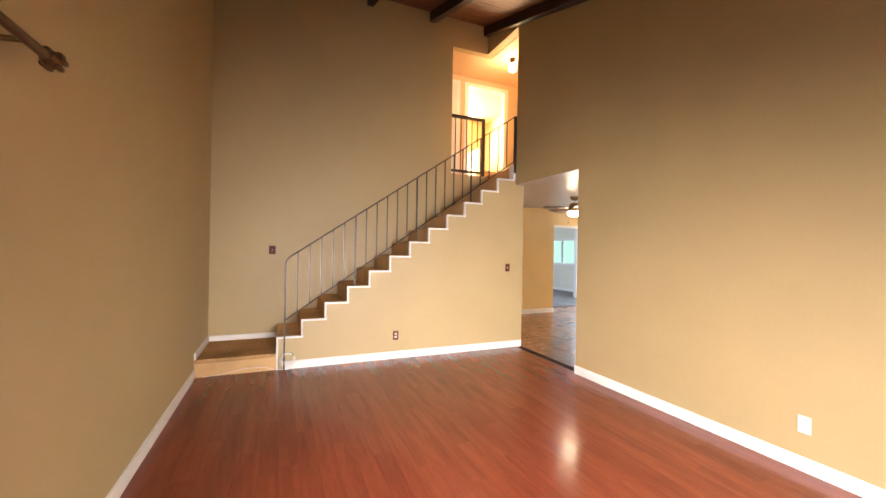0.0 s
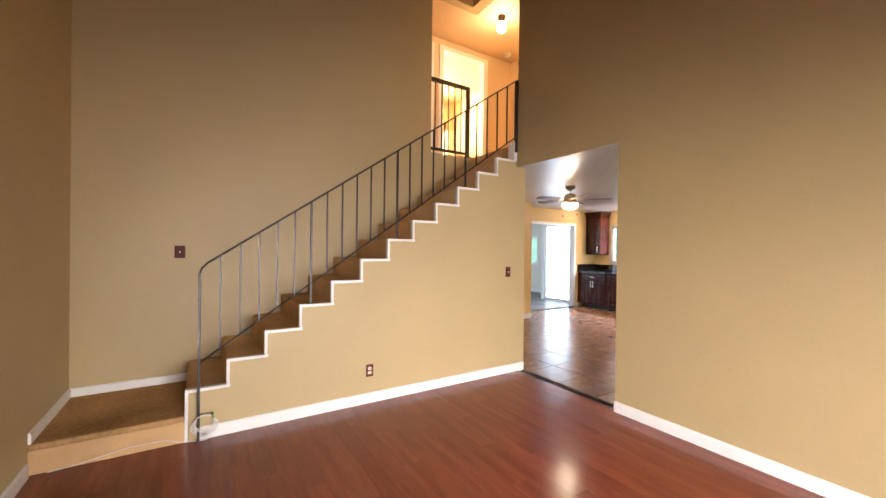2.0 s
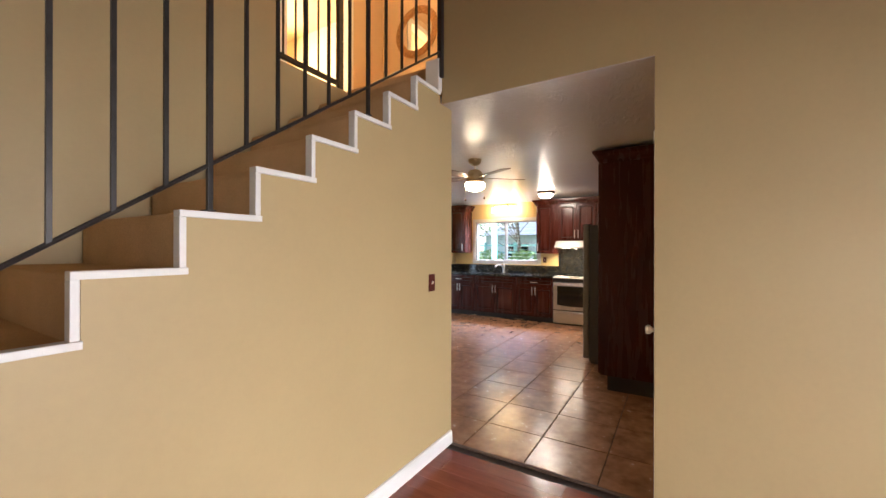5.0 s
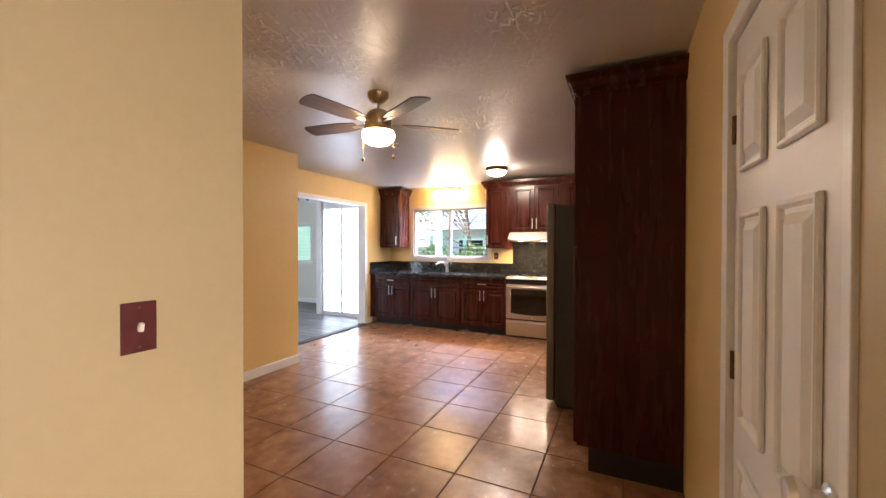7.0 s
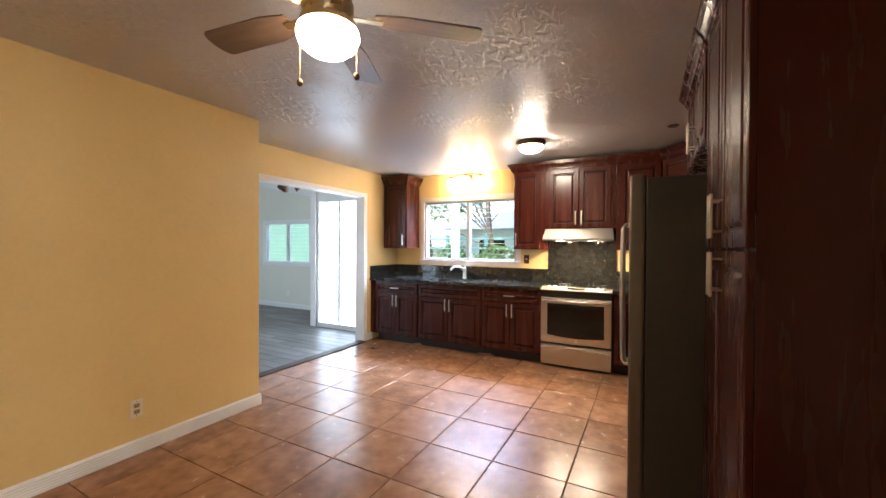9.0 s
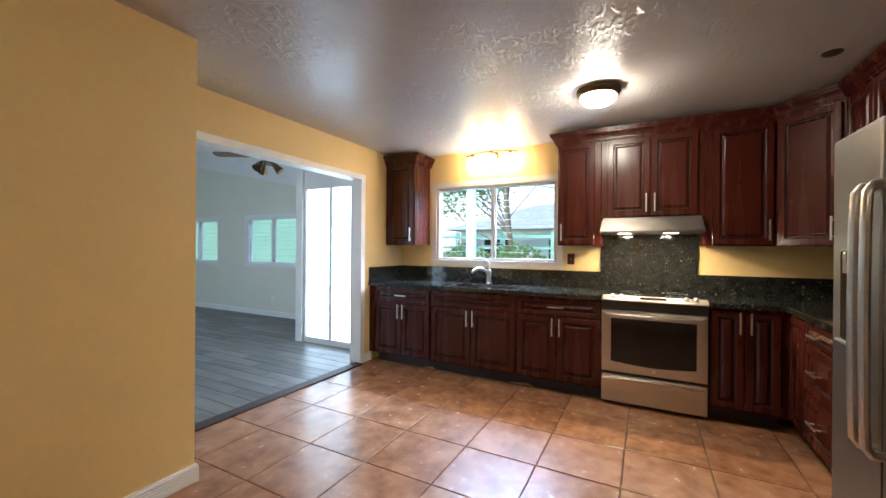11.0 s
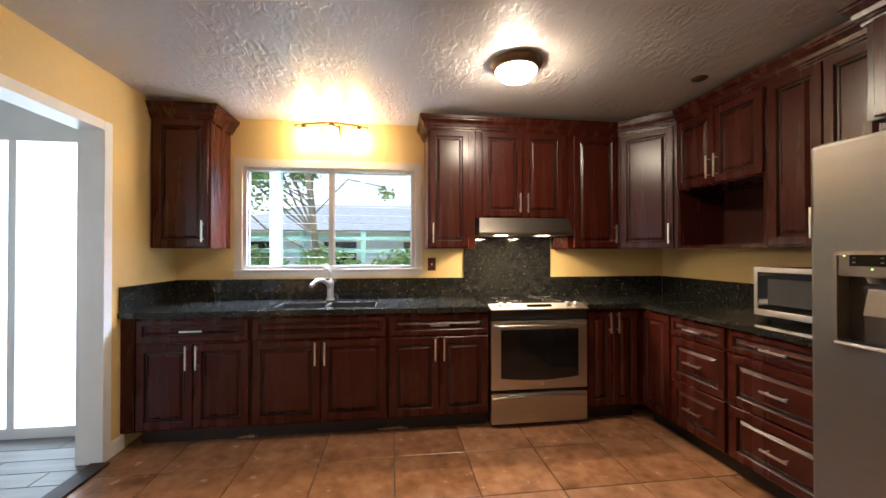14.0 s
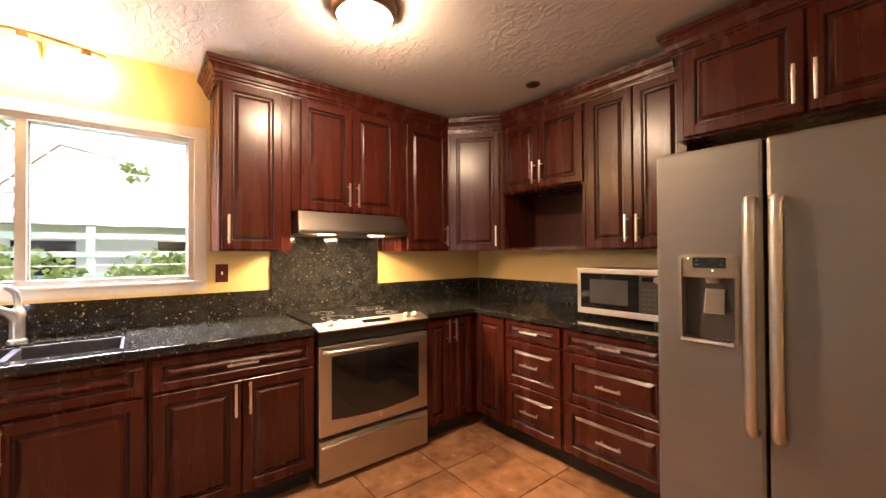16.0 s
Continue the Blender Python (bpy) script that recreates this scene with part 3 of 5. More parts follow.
# ---- stairs ----
stairs = thing("staircase", pose(X0, YS1, 0), "straight staircase with brown carpeted steps and white edge trim", "stairs")
for i in range(12):
    bm = B()
    cube(bm, (RUN * i - 0.024, 0.002, Z0 + RISE * (i - 1) - 0.07), (RUN * (i + 1) + 0.04, YB - YS1 - 0.002, Z0 + RISE * i + 0.006), 0.032)
    part("step", bm, M["carpet"], stairs)
    bm = B()
    cube(bm, (RUN * i - 0.026, -0.014, Z0 + RISE * i - 0.014), (RUN * (i + 1) + 0.002, 0.032, Z0 + RISE * i + 0.010), 0.003)
    low = Z0 + RISE * (i - 1) + 0.010 if i else 0.0
    cube(bm, (RUN * i - 0.026, -0.012, low), (RUN * i - 0.004, 0.032, Z0 + RISE * i - 0.014), 0.003)
    part("edge_trim", bm, M["white"], stairs, "white painted edge board")
bm = B()
cube(bm, (RUN * 12 - 0.026, -0.012, Z0 + RISE * 11 + 0.010), (RUN * 12 + 0.020, 0.098, ZU + 0.03), 0.003)
part("edge_trim", bm, M["white"], stairs, "white painted edge board")
landing = thing("stair_landing", pose(XL, 5.185, 0), "low stained brown carpeted landing at the foot of the stairs", "landing")
LW, LD = X0 - 0.026 - XL, YB - 5.185
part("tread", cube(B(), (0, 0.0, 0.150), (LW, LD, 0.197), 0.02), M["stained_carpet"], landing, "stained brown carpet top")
# riser takes the paler carpet colour for light falling on its front
part("riser", cube(B(), (0.001, 0.006, 0.0), (LW - 0.001, LD - 0.002, 0.152)), M["carpet"], landing, "carpeted riser, paler for the light on its front")

# ---- stair railing ----
RY, RX0, N_BAL = YS1 - 0.013, 0.095, 23


def top_z(x): return 1.305 + 0.6835 * (x - 0.091)
def low_z(x): return 0.584 + 0.700 * (x - 0.097)
def bal_x(i): return RX0 + 0.1361 * min(i, 18) + 0.1475 * max(0, i - 18)


rail = thing("stair_railing", pose(RX0, RY, 0), "dark iron stair railing with thin square balusters", "railing")
xe = bal_x(N_BAL)
bm = tube(B(), [(0, 0, top_z(RX0) - 0.05), (0.012, 0, top_z(RX0) - 0.008), (0.05, 0, top_z(RX0 + 0.05)), (xe - RX0, 0, top_z(xe))], 0.008, 8)
part("top_rail", bm, M["iron"], rail, smooth=True)
part("bottom_rail", rod(B(), (0, 0, low_z(RX0)), (xe - RX0, 0, low_z(xe)), 0.0075, 8), M["iron"], rail, smooth=True)
for i in range(N_BAL + 1):
    x = bal_x(i)
    if i in (0, 6, 12, 18, 23):
        r = 0.009 if i < 23 else 0.017
        step = math.floor((x - X0 + 0.02) / RUN)
        foot = 0.0 if i == 0 else Z0 + RISE * min(step, 11) + 0.010
        foot = foot if i < 23 else ZU - 0.10
        bm = cube(B(), (x - RX0 - r, (-0.03 if i == 0 else 0) - r, foot), (x - RX0 + r, (-0.03 if i == 0 else 0) + r, top_z(x) - (0.04 if i == 0 else 0.0)), 0.002)
        if 0 < i < 23: cube(bm, (x - RX0 - 0.018, -0.012, foot), (x - RX0 + 0.018, 0.03, foot + 0.006), 0.001)
        part("post", bm, M["iron"], rail)
    else:
        part("baluster", cube(B(), (x - RX0 - 0.0065, -0.0065, low_z(x)), (x - RX0 + 0.0065, 0.0065, top_z(x)), 0.001), M["iron"], rail)
guard = thing("guard_railing", pose(2.64, YB + 0.06, ZU), "dark iron guard panel at the top of the stairs", "railing")
part("top_bar", cube(B(), (0, -0.018, 0.962), (0.66, 0.018, 1.016), 0.003), M["iron"], guard)
part("bottom_bar", cube(B(), (0, -0.012, 0.050), (0.61, 0.012, 0.088), 0.003), M["iron"], guard)
part("post", cube(B(), (0.61, -0.02, 0.0), (0.66, 0.02, 0.962), 0.003), M["iron"], guard)
for k in range(5):
    part("baluster", cube(B(), (0.105 * (k + 1) - 0.014, -0.006, 0.085), (0.105 * (k + 1) - 0.002, 0.006, 0.962)), M["iron"], guard)


# ---- cabinets ----
def panel_bm(w, h, t=0.02, rail=0.058, field=0.016):
    """A raised-panel front: frame, groove and bevelled field. It lies at y 0 and faces -y."""
    rail = min(rail, w * 0.28, h * 0.30)
    field = min(field, w * 0.12, h * 0.12)
    rings = [(0, 0), (0, -t + 0.004), (0.004, -t), (rail - 0.010, -t), (rail - 0.005, -t + 0.004), (rail - 0.001, -t + 0.013), (rail + 0.007, -t + 0.013), (rail + 0.007 + field, -t + 0.001), (rail + 0.010 + field, -t - 0.0005)]
    bm, loops = B(), []
    for inset, y in rings:
        loops.append([bm.verts.new(p) for p in ((inset, y, inset), (w - inset, y, inset), (w - inset, y, h - inset), (inset, y, h - inset))])
    for q, (a, b) in enumerate(zip(loops, loops[1:])):
        for k in range(4):
            bm.faces.new((a[k], a[(k + 1) % 4], b[(k + 1) % 4], b[k])).material_index = int(q in (4, 5))
    bm.faces.new(loops[-1]); bm.faces.new(loops[0][::-1])
    bmesh.ops.recalc_face_normals(bm, faces=bm.faces[:])
    return bm


def pull(parent, x, z, length=0.15, upright=True):
    """A bar pull on two posts, in front of a door face at y -0.02."""
    bm = B()
    d = (0, 0, length / 2) if upright else (length / 2, 0, 0)
    a, b = (x - d[0], -0.054, z - d[2]), (x + d[0], -0.054, z + d[2])
    cube(bm, (a[0] - 0.006, a[1] - 0.005, a[2] - 0.006), (b[0] + 0.006, b[1] + 0.005, b[2] + 0.006), 0.002)
    for s in (-0.75, 0.75):
        rod(bm, (x + s * d[0], -0.054, z + s * d[2]), (x + s * d[0], -0.018, z + s * d[2]), 0.0045, 8)
    part("handle", bm, M["chrome"], parent, "satin nickel bar handle")


def door(cab, x, z, w, h, handle=None, kind="door"):
    """handle: (side, end) as 'r','low' / 'l','high' / 'mid' for drawers, None for none."""
    ob = part(kind, panel_bm(w, h), M["cherry"], cab, m=pose(x, 0, z))
    ob.data.materials.append(M["glaze"])
    if handle:
        side, end = handle
        if side == "mid": pull(ob, w / 2, h / 2 + (end or 0), min(0.13, w * 0.36), False)
        else: pull(ob, w - 0.030 if side == "r" else 0.030, 0.115 if end == "low" else h - 0.088)
    return ob


def carcass(cab, w, depth, h, toe=0.0):
    bm = B()
    cube(bm, (0.001, 0.001, toe), (w - 0.001, depth, h), 0.0015)
    part("body", bm, M["cherry"], cab)
    if toe:
        part("toe_kick", cube(B(), (0.001, 0.07, 0.0), (w - 0.001, depth, toe), 0.0), M["kick"], cab, "black toe kick")


EAST, SOUTH = -90, 180
g = 0.006
TOE, HB = 0.105, 0.872


def base_unit(m, w, layout, depth=0.62, label="cherry-stained base cabinet with raised-panel doors under black granite"):
    cab = thing("base_cabinet", m, label, "cabinet", "kitchen base cabinets")
    carcass(cab, w, depth, 0.69 if layout == "sink" else HB, TOE)
    if layout == "sink":
        part("front_rail", cube(B(), (0.001, 0.001, 0.69), (w - 0.001, 0.022, HB)), M["cherry"], cab)
    zt, half = 0.70, w / 2
    if layout == "drawer_doors":
        door(cab, g + 0.006, zt + g, w - 2 * g - 0.012, HB - zt - 0.022, ("mid", 0.0), "drawer_front")
        door(cab, g + 0.006, TOE + 0.02, half - g * 1.4 - 0.006, zt - TOE - 0.028, ("r", "high"))
        door(cab, half + g * 0.4, TOE + 0.02, half - g * 1.4 - 0.006, zt - TOE - 0.028, ("l", "high"))
    elif layout == "sink":
        door(cab, g + 0.006, zt + g, w - 2 * g - 0.012, HB - zt - 0.022, None, "drawer_front")
        door(cab, g + 0.006, TOE + 0.02, half - g * 1.4 - 0.006, zt - TOE - 0.028, ("r", "high"))
        door(cab, half + g * 0.4, TOE + 0.02, half - g * 1.4 - 0.006, zt - TOE - 0.028, ("l", "high"))
    elif layout == "two_doors":
        door(cab, g, TOE + 0.02, half - g * 1.4, HB - TOE - 0.035, ("r", "high"))
        door(cab, half + g * 0.4, TOE + 0.02, half - g * 1.4, HB - TOE - 0.035, ("l", "high"))
    elif layout == "one_door":
        door(cab, g, TOE + 0.02, w - 2 * g, HB - TOE - 0.035)
    elif layout == "drawers":
        for z0, z1 in ((TOE + 0.02, 0.424), (0.436, 0.724), (0.736, HB - 0.010)):
            door(cab, g + 0.008, z0, w - 2 * g - 0.016, z1 - z0, ("mid", 0.0), "drawer_front")
    return cab


XF = 8.40   # plane of the base cabinet bodies on the window wall; doors stand 2 cm proud
YFS = 4.535  # the same on the cabinet wall
base_unit(pose(XF, 8.215, 0, 0, 0, EAST), 0.735, "drawer_doors")
base_unit(pose(XF, 7.478, 0, 0, 0, EAST), 0.935, "sink", label="wide cherry-stained sink base cabinet with a false drawer front")
base_unit(pose(XF, 6.541, 0, 0, 0, EAST), 0.752, "drawer_doors")
base_unit(pose(XF, 5.015, 0, 0, 0, EAST), 0.43, "two_doors", label="narrow cherry-stained base cabinet with two slim doors beside the range")
base_unit(pose(8.375, YFS, 0, 0, 0, SOUTH), 0.294, "one_door", label="slim reddish corner base cabinet without a handle")
base_unit(pose(8.080, YFS, 0, 0, 0, SOUTH), 0.469, "drawers", label="cherry-stained cabinet with three drawers and bar handles")
base_unit(pose(7.610, YFS, 0, 0, 0, SOUTH), 0.612, "drawers", label="wide cherry-stained cabinet with three drawers under the microwave")
solid("corner_cabinet_filler", cube(B(), (8.402, 3.90, TOE), (9.04, 4.583, HB)), M["cherry"], "plain cherry-stained filler in the cabinet corner", "cabinet")
solid("cabinet_end_panel", cube(B(), (8.395, 8.217, TOE), (9.04, 8.302, HB), 0.001), M["cherry"], "plain cherry-stained end filler against the wall", "cabinet")
for y, w in ((7.52, 0.14), (6.50, 0.22)):
    bm = B()
    for k in range(5):
        cube(bm, (8.452 - 0.006 * (k % 2), y - w / 2 + w * k / 5, 0.004), (8.468, y - w / 2 + w * (k + 1.15) / 5, 0.009 + 0.004 * ((k * 3) % 4)), 0.002)
    solid("broken_kick_strip", bm, M["wood_raw"], "splintered pale piece of broken toe kick", "wood scrap", group="splinters under the cabinets")

# wall cabinets
ZL, ZD, ZT, DW = 1.345, 2.325, 2.345, 0.36
XU, YU = 8.70, 4.265
CROWN = [(0, 2.312), (0.010, 2.312), (0.012, 2.326), (0.021, 2.330), (0.022, 2.342), (0.030, 2.346), (0.036, 2.368), (0.050, 2.388), (0.057, 2.391), (0.058, 2.402), (0.066, 2.406), (0.068, 2.428), (0, 2.428)]


def wall_unit(m, w, doors, z0=ZL, depth=DW, label="cherry-stained wall cabinet with raised-panel doors", end="low", z1=ZD, sides=(0.008, 0.008)):
    cab = thing("wall_cabinet", m @ pose(0, 0, z0), label, "cabinet", "kitchen wall cabinets")
    part("body", cube(B(), (0.001, 0.001, 0), (w - 0.001, depth, ZT - z0), 0.0015), M["cherry"], cab)
    each = (w - sum(sides) - g * (len(doors) - 1)) / len(doors)
    for k, side in enumerate(doors):
        door(cab, sides[0] + k * (each + g), 0.010, each, z1 - z0 - 0.018, (side, end))
    return cab


wall_unit(pose(XU, 8.299, 0, 0, 0, EAST), 0.422, "r", label="single cherry wall cabinet beside the window, its side lit orange", depth=0.355, sides=(0.03, 0.014))
wall_unit(pose(XU, 6.222, 0, 0, 0, EAST), 0.396, "l", depth=0.355, sides=(0.012, 0.058))
wall_unit(pose(XU, 5.825, 0, 0, 0, EAST), 0.806, "rl", 1.60, depth=0.355, label="short two-door cherry wall cabinet above the range hood", sides=(0.054, 0.050))
wall_unit(pose(XU, 5.018, 0, 0, 0, EAST), 0.457, "r", depth=0.355, sides=(0.050, 0.010))
# diagonal corner unit
ang = math.degrees(math.atan2(YU - 4.56, 8.345 - XU))
dl = math.hypot(YU - 4.56, 8.345 - XU)
cab = thing("wall_cabinet", pose(XU, 4.56, ZL, 0, 0, ang), "diagonal corner cherry wall cabinet with one tall door", "cabinet", "kitchen wall cabinets")
inv = pose(XU, 4.56, ZL, 0, 0, ang).inverted()
bm = B()
pts = [(XU + 0.002, 4.559), (8.346, YU - 0.001), (8.346, YS + 0.002), (XW - 0.004, YS + 0.002), (XW - 0.004, 4.559)]
lo, hi = [bm.verts.new(inv @ Vector((*p, ZL))) for p in pts], [bm.verts.new(inv @ Vector((*p, ZT))) for p in pts]
bm.faces.new(lo); bm.faces.new(hi[::-1])
for k in range(5): bm.faces.new((lo[k], lo[(k + 1) % 5], hi[(k + 1) % 5], hi[k]))
bmesh.ops.recalc_face_normals(bm, faces=bm.faces[:])
part("body", bm, M["cherry"], cab)
door(cab, 0.03, 0.004, dl - 0.06, ZD - ZL - 0.012, ("r", "low"))
# cabinet with an open niche below, then the tall pair
cab = wall_unit(pose(8.343, YU, 0, 0, 0, SOUTH), 0.722, "rl", 1.79, depth=YU - YS - 0.005, label="two-door cherry wall cabinet above an open niche")
part("niche_bottom", cube(B(), (0.001, 0.001, ZL - 1.79), (0.721, YU - YS - 0.005, ZL - 1.768), 0.001), M["cherry"], cab)
part("niche_side", cube(B(), (0.001, 0.001, ZL - 1.768), (0.020, YU - YS - 0.005, -0.001), 0.001), M["cherry"], cab)
part("niche_side", cube(B(), (0.702, 0.001, ZL - 1.768), (0.721, YU - YS - 0.005, -0.001), 0.001), M["cherry"], cab)
part("niche_back", cube(B(), (0.020, YU - YS - 0.02, ZL - 1.768), (0.702, YU - YS - 0.005, -0.001)), M["cherry_in"], cab)
wall_unit(pose(7.620, YU, 0, 0, 0, SOUTH), 0.617, "rl", depth=YU - YS - 0.005, label="tall two-door cherry wall cabinet above the microwave", sides=(0.026, 0.004))
# deep unit over the fridge, with its side panel
YO = 4.44
wall_unit(pose(7.002, YO, 0, 0, 0, SOUTH), 0.945, "rl", 1.885, depth=YO - YS - 0.005, label="deep two-door cherry cabinet above the fridge", sides=(0.036, 0.012))
# pantry
PX, PY, PW = 5.20, 4.435, 0.845
pan = thing("pantry_cabinet", pose(PX + PW, PY, 0, 0, 0, SOUTH), "tall dark cherry pantry cabinet with four doors beside the fridge", "cabinet")
carcass(pan, PW, PY - YS - 0.005, ZT, 0.145)
for x, side in ((g, "r"), (PW / 2 + g / 2, "l")):
    door(pan, x, 0.160, PW / 2 - 1.5 * g, 1.215, (side, "high"))
    door(pan, x, 1.385, PW / 2 - 1.5 * g, ZD - 1.385 - 0.012, (side, "low"))
# crown mouldings, swept round the fronts
def crown(path, label):
    solid("crown_moulding", sweep(B(), path, CROWN), M["cherry"], label, "moulding", group="crown mouldings of the cabinets")


crown([(XW, 7.875), (XU, 7.875), (XU, 8.300)][::-1], "stepped cherry crown moulding on a wall cabinet")
crown([(7.07, YU), (8.345, YU), (XU, 4.56), (XU, 6.223), (XW, 6.223)][::-1], "stepped cherry crown moulding along the wall cabinets")
crown([(PX + PW + 0.02, YO), (7.003, YO), (7.003, YU + 0.07)][::-1], "stepped cherry crown moulding over the fridge cabinet")
crown([(PX, YS), (PX, PY), (PX + PW, PY)][::-1], "stepped cherry crown moulding on the pantry")

# ---- counters ----
ctop = thing("granite_worktop", pose(XW, 7.0, HB), "polished black granite worktop with gold-green specks", "worktop")


def slab(name, a, b, bevel=0.006, label=""):
    o = Vector((XW, 7.0, HB))
    part(name, cube(B(), Vector(a) - o, Vector(b) - o, bevel), M["granite"], ctop, label)


H1 = 0.912
SK = (8.47, 8.86, 6.63, 7.40)   # sink cut-out
slab("slab", (8.362, SK[3], HB), (XW - 0.001, YN - 0.001, H1))
slab("slab", (8.362, SK[2], HB), (SK[0], SK[3], H1))
slab("slab", (SK[1], SK[2], HB), (XW - 0.001, SK[3], H1))
slab("slab", (8.362, 5.795, HB), (XW - 0.001, SK[2], H1))
slab("slab", (8.362, YS + 0.001, HB), (XW - 0.001, 5.022, H1))
slab("slab", (7.0, YS + 0.001, HB), (8.362, 4.575, H1))
slab("slab", (8.90, 5.022, HB), (XW - 0.001, 5.795, H1))
slab("backsplash", (XW - 0.022, 5.858, H1), (XW - 0.001, YN - 0.001, 1.082), 0.003)
slab("backsplash", (XW - 0.022, YS + 0.022, H1), (XW - 0.001, 5.030, 1.082), 0.003)
slab("backsplash", (XW - 0.026, 5.030, H1), (XW - 0.001, 5.858, 1.62), 0.003)
slab("backsplash", (7.0, YS + 0.001, H1), (XW - 0.022, YS + 0.022, 1.082), 0.003)
slab("backsplash", (8.375, YN - 0.021, H1), (XW - 0.022, YN - 0.001, 1.082), 0.003)

sink = thing("kitchen_sink", pose(SK[0], SK[2], 0.70), "dark double-bowl composite sink set in granite", "sink")
for y0, y1 in ((0.0, 0.385), (0.385, 0.77)):
    bm = B()
    w = SK[1] - SK[0]
    cube(bm, (0.0, y0, 0), (w, y1, 0.012))
    for a, b in (((0, y0, 0), (0.012, y1, 0.20)), ((w - 0.012, y0, 0), (w, y1, 0.20)), ((0, y0, 0), (w, y0 + 0.014, 0.195)), ((0, y1 - 0.014, 0), (w, y1, 0.195))):
        cube(bm, a, b, 0.005)
    bowl = part("bowl", bm, M["sink"], sink)
    part("drain", lathe(B(), [(0.0, 0.012), (0.042, 0.012), (0.045, 0.016), (0.0, 0.0165)][:3] + [(0.010, 0.014)], 20, (w / 2, (y0 + y1) / 2, 0)), M["steel"], bowl)

fau = thing("kitchen_faucet", pose(8.94, 7.03, H1) @ Matrix.Scale(1.15, 4), "satin nickel single-lever kitchen faucet behind the sink", "faucet")
part("base", lathe(B(), [(0.030, 0), (0.030, 0.008), (0.024, 0.014), (0.023, 0.10), (0.026, 0.115), (0.022, 0.135), (0.012, 0.145)], 20), M["chrome"], fau, smooth=True)
part("spout", tube(B(), [(0, 0, 0.085), (-0.035, 0.02, 0.128), (-0.08, 0.045, 0.150), (-0.13, 0.07, 0.150), (-0.175, 0.09, 0.130), (-0.19, 0.10, 0.112)], 0.016, 12), M["chrome"], fau, smooth=True)
part("lever", tube(B(), [(0, 0, 0.130), (0.006, 0.0, 0.17), (0.0, 0.006, 0.205), (-0.022, 0.020, 0.228), (-0.060, 0.038, 0.236)], 0.012, 10), M["chrome"], fau, smooth=True)

# ---- appliances ----
rng = thing("kitchen_range", pose(8.365, 5.782, 0, 0, 0, EAST), "stainless slide-in electric range with a black glass top", "range")
RW = 0.757
part("body", cube(B(), (0.004, 0.03, 0.05), (RW - 0.004, 0.64, 0.885), 0.003), M["black"], rng, "black range body")
part("foot_bar", cube(B(), (0.02, 0.05, 0.0), (RW - 0.02, 0.60, 0.05)), M["black"], rng)
ov = part("oven_door", cube(B(), (0.002, -0.012, 0.285), (RW - 0.002, 0.035, 0.800), 0.006), M["steel"], rng, "stainless oven door")
bm = B()
pts = [(0.075, 0.735), (RW - 0.075, 0.735)] + [(RW - 0.075 - (RW - 0.15) * k / 10, 0.375 - 0.022 * math.sin(math.pi * k / 10)) for k in range(11)]
f1, f2 = [bm.verts.new((x, -0.0155, z)) for x, z in pts], [bm.verts.new((x, -0.010, z)) for x, z in pts]
bm.faces.new(f1); bm.faces.new(f2[::-1])
for k in range(len(pts)): bm.faces.new((f1[k], f1[(k + 1) % len(pts)], f2[(k + 1) % len(pts)], f2[k]))
bmesh.ops.recalc_face_normals(bm, faces=bm.faces[:])
part("oven_window", bm, M["black_glass"], ov, "dark oven window")
bm = tube(B(), [(0.03, -0.02, 0.768), (0.05, -0.052, 0.768), (RW / 2, -0.060, 0.764), (RW - 0.05, -0.052, 0.768), (RW - 0.03, -0.02, 0.768)], 0.013, 10)
part("handle", bm, M["steel"], ov, smooth=True)
bm = B()
rod(bm, (RW / 2 + 0.015, -0.018, 0.325), (RW / 2 + 0.015, -0.011, 0.325), 0.014, 16)
part("badge", bm, M["chrome"], ov, "small round maker's badge")
dr = part("drawer", cube(B(), (0.002, -0.012, 0.035), (RW - 0.002, 0.035, 0.262), 0.006), M["steel"], rng, "stainless storage drawer")
part("drawer_lip", tube(B(), [(0.02, -0.014, 0.222), (0.2, -0.030, 0.238), (RW / 2, -0.034, 0.242), (RW - 0.2, -0.030, 0.238), (RW - 0.02, -0.014, 0.222)], 0.010, 8), M["steel"], dr, smooth=True)
part("front_band", cube(B(), (0.002, -0.004, 0.810), (RW - 0.002, 0.035, 0.884), 0.004), M["black"], rng)
bm = B()
v = [(0.0, -0.022, 0.890), (0.0, 0.085, 0.918), (0.0, 0.085, 0.886), (0.0, -0.018, 0.880)]
a, b = [bm.verts.new((0.0, y, z)) for _, y, z in v], [bm.verts.new((RW, y, z)) for _, y, z in v]
bm.faces.new(a); bm.faces.new(b[::-1])
for k in range(4): bm.faces.new((a[k], a[(k + 1) % 4], b[(k + 1) % 4], b[k]))
bmesh.ops.recalc_face_normals(bm, faces=bm.faces[:])
cp = part("control_panel", bm, M["steel"], rng, "sloping stainless control strip")
for x in (0.085, 0.150, 0.615, 0.680):
    bm = lathe(B(), [(0.021, 0), (0.021, 0.006), (0.017, 0.024), (0.012, 0.028)], 18)
    part("knob", bm, M["chrome"], cp, m=pose(x, 0.030, 0.905, -14, 0, 0), smooth=True)
part("display", cube(B(), (0.29, 0.012, 0.899), (0.48, 0.055, 0.9125)), M["black_glass"], cp, m=pose(0, 0, 0.001))
part("cooktop", cube(B(), (0.0, 0.086, 0.900), (RW, 0.60, 0.919), 0.003), M["black_glass"], rng, "black glass hob")
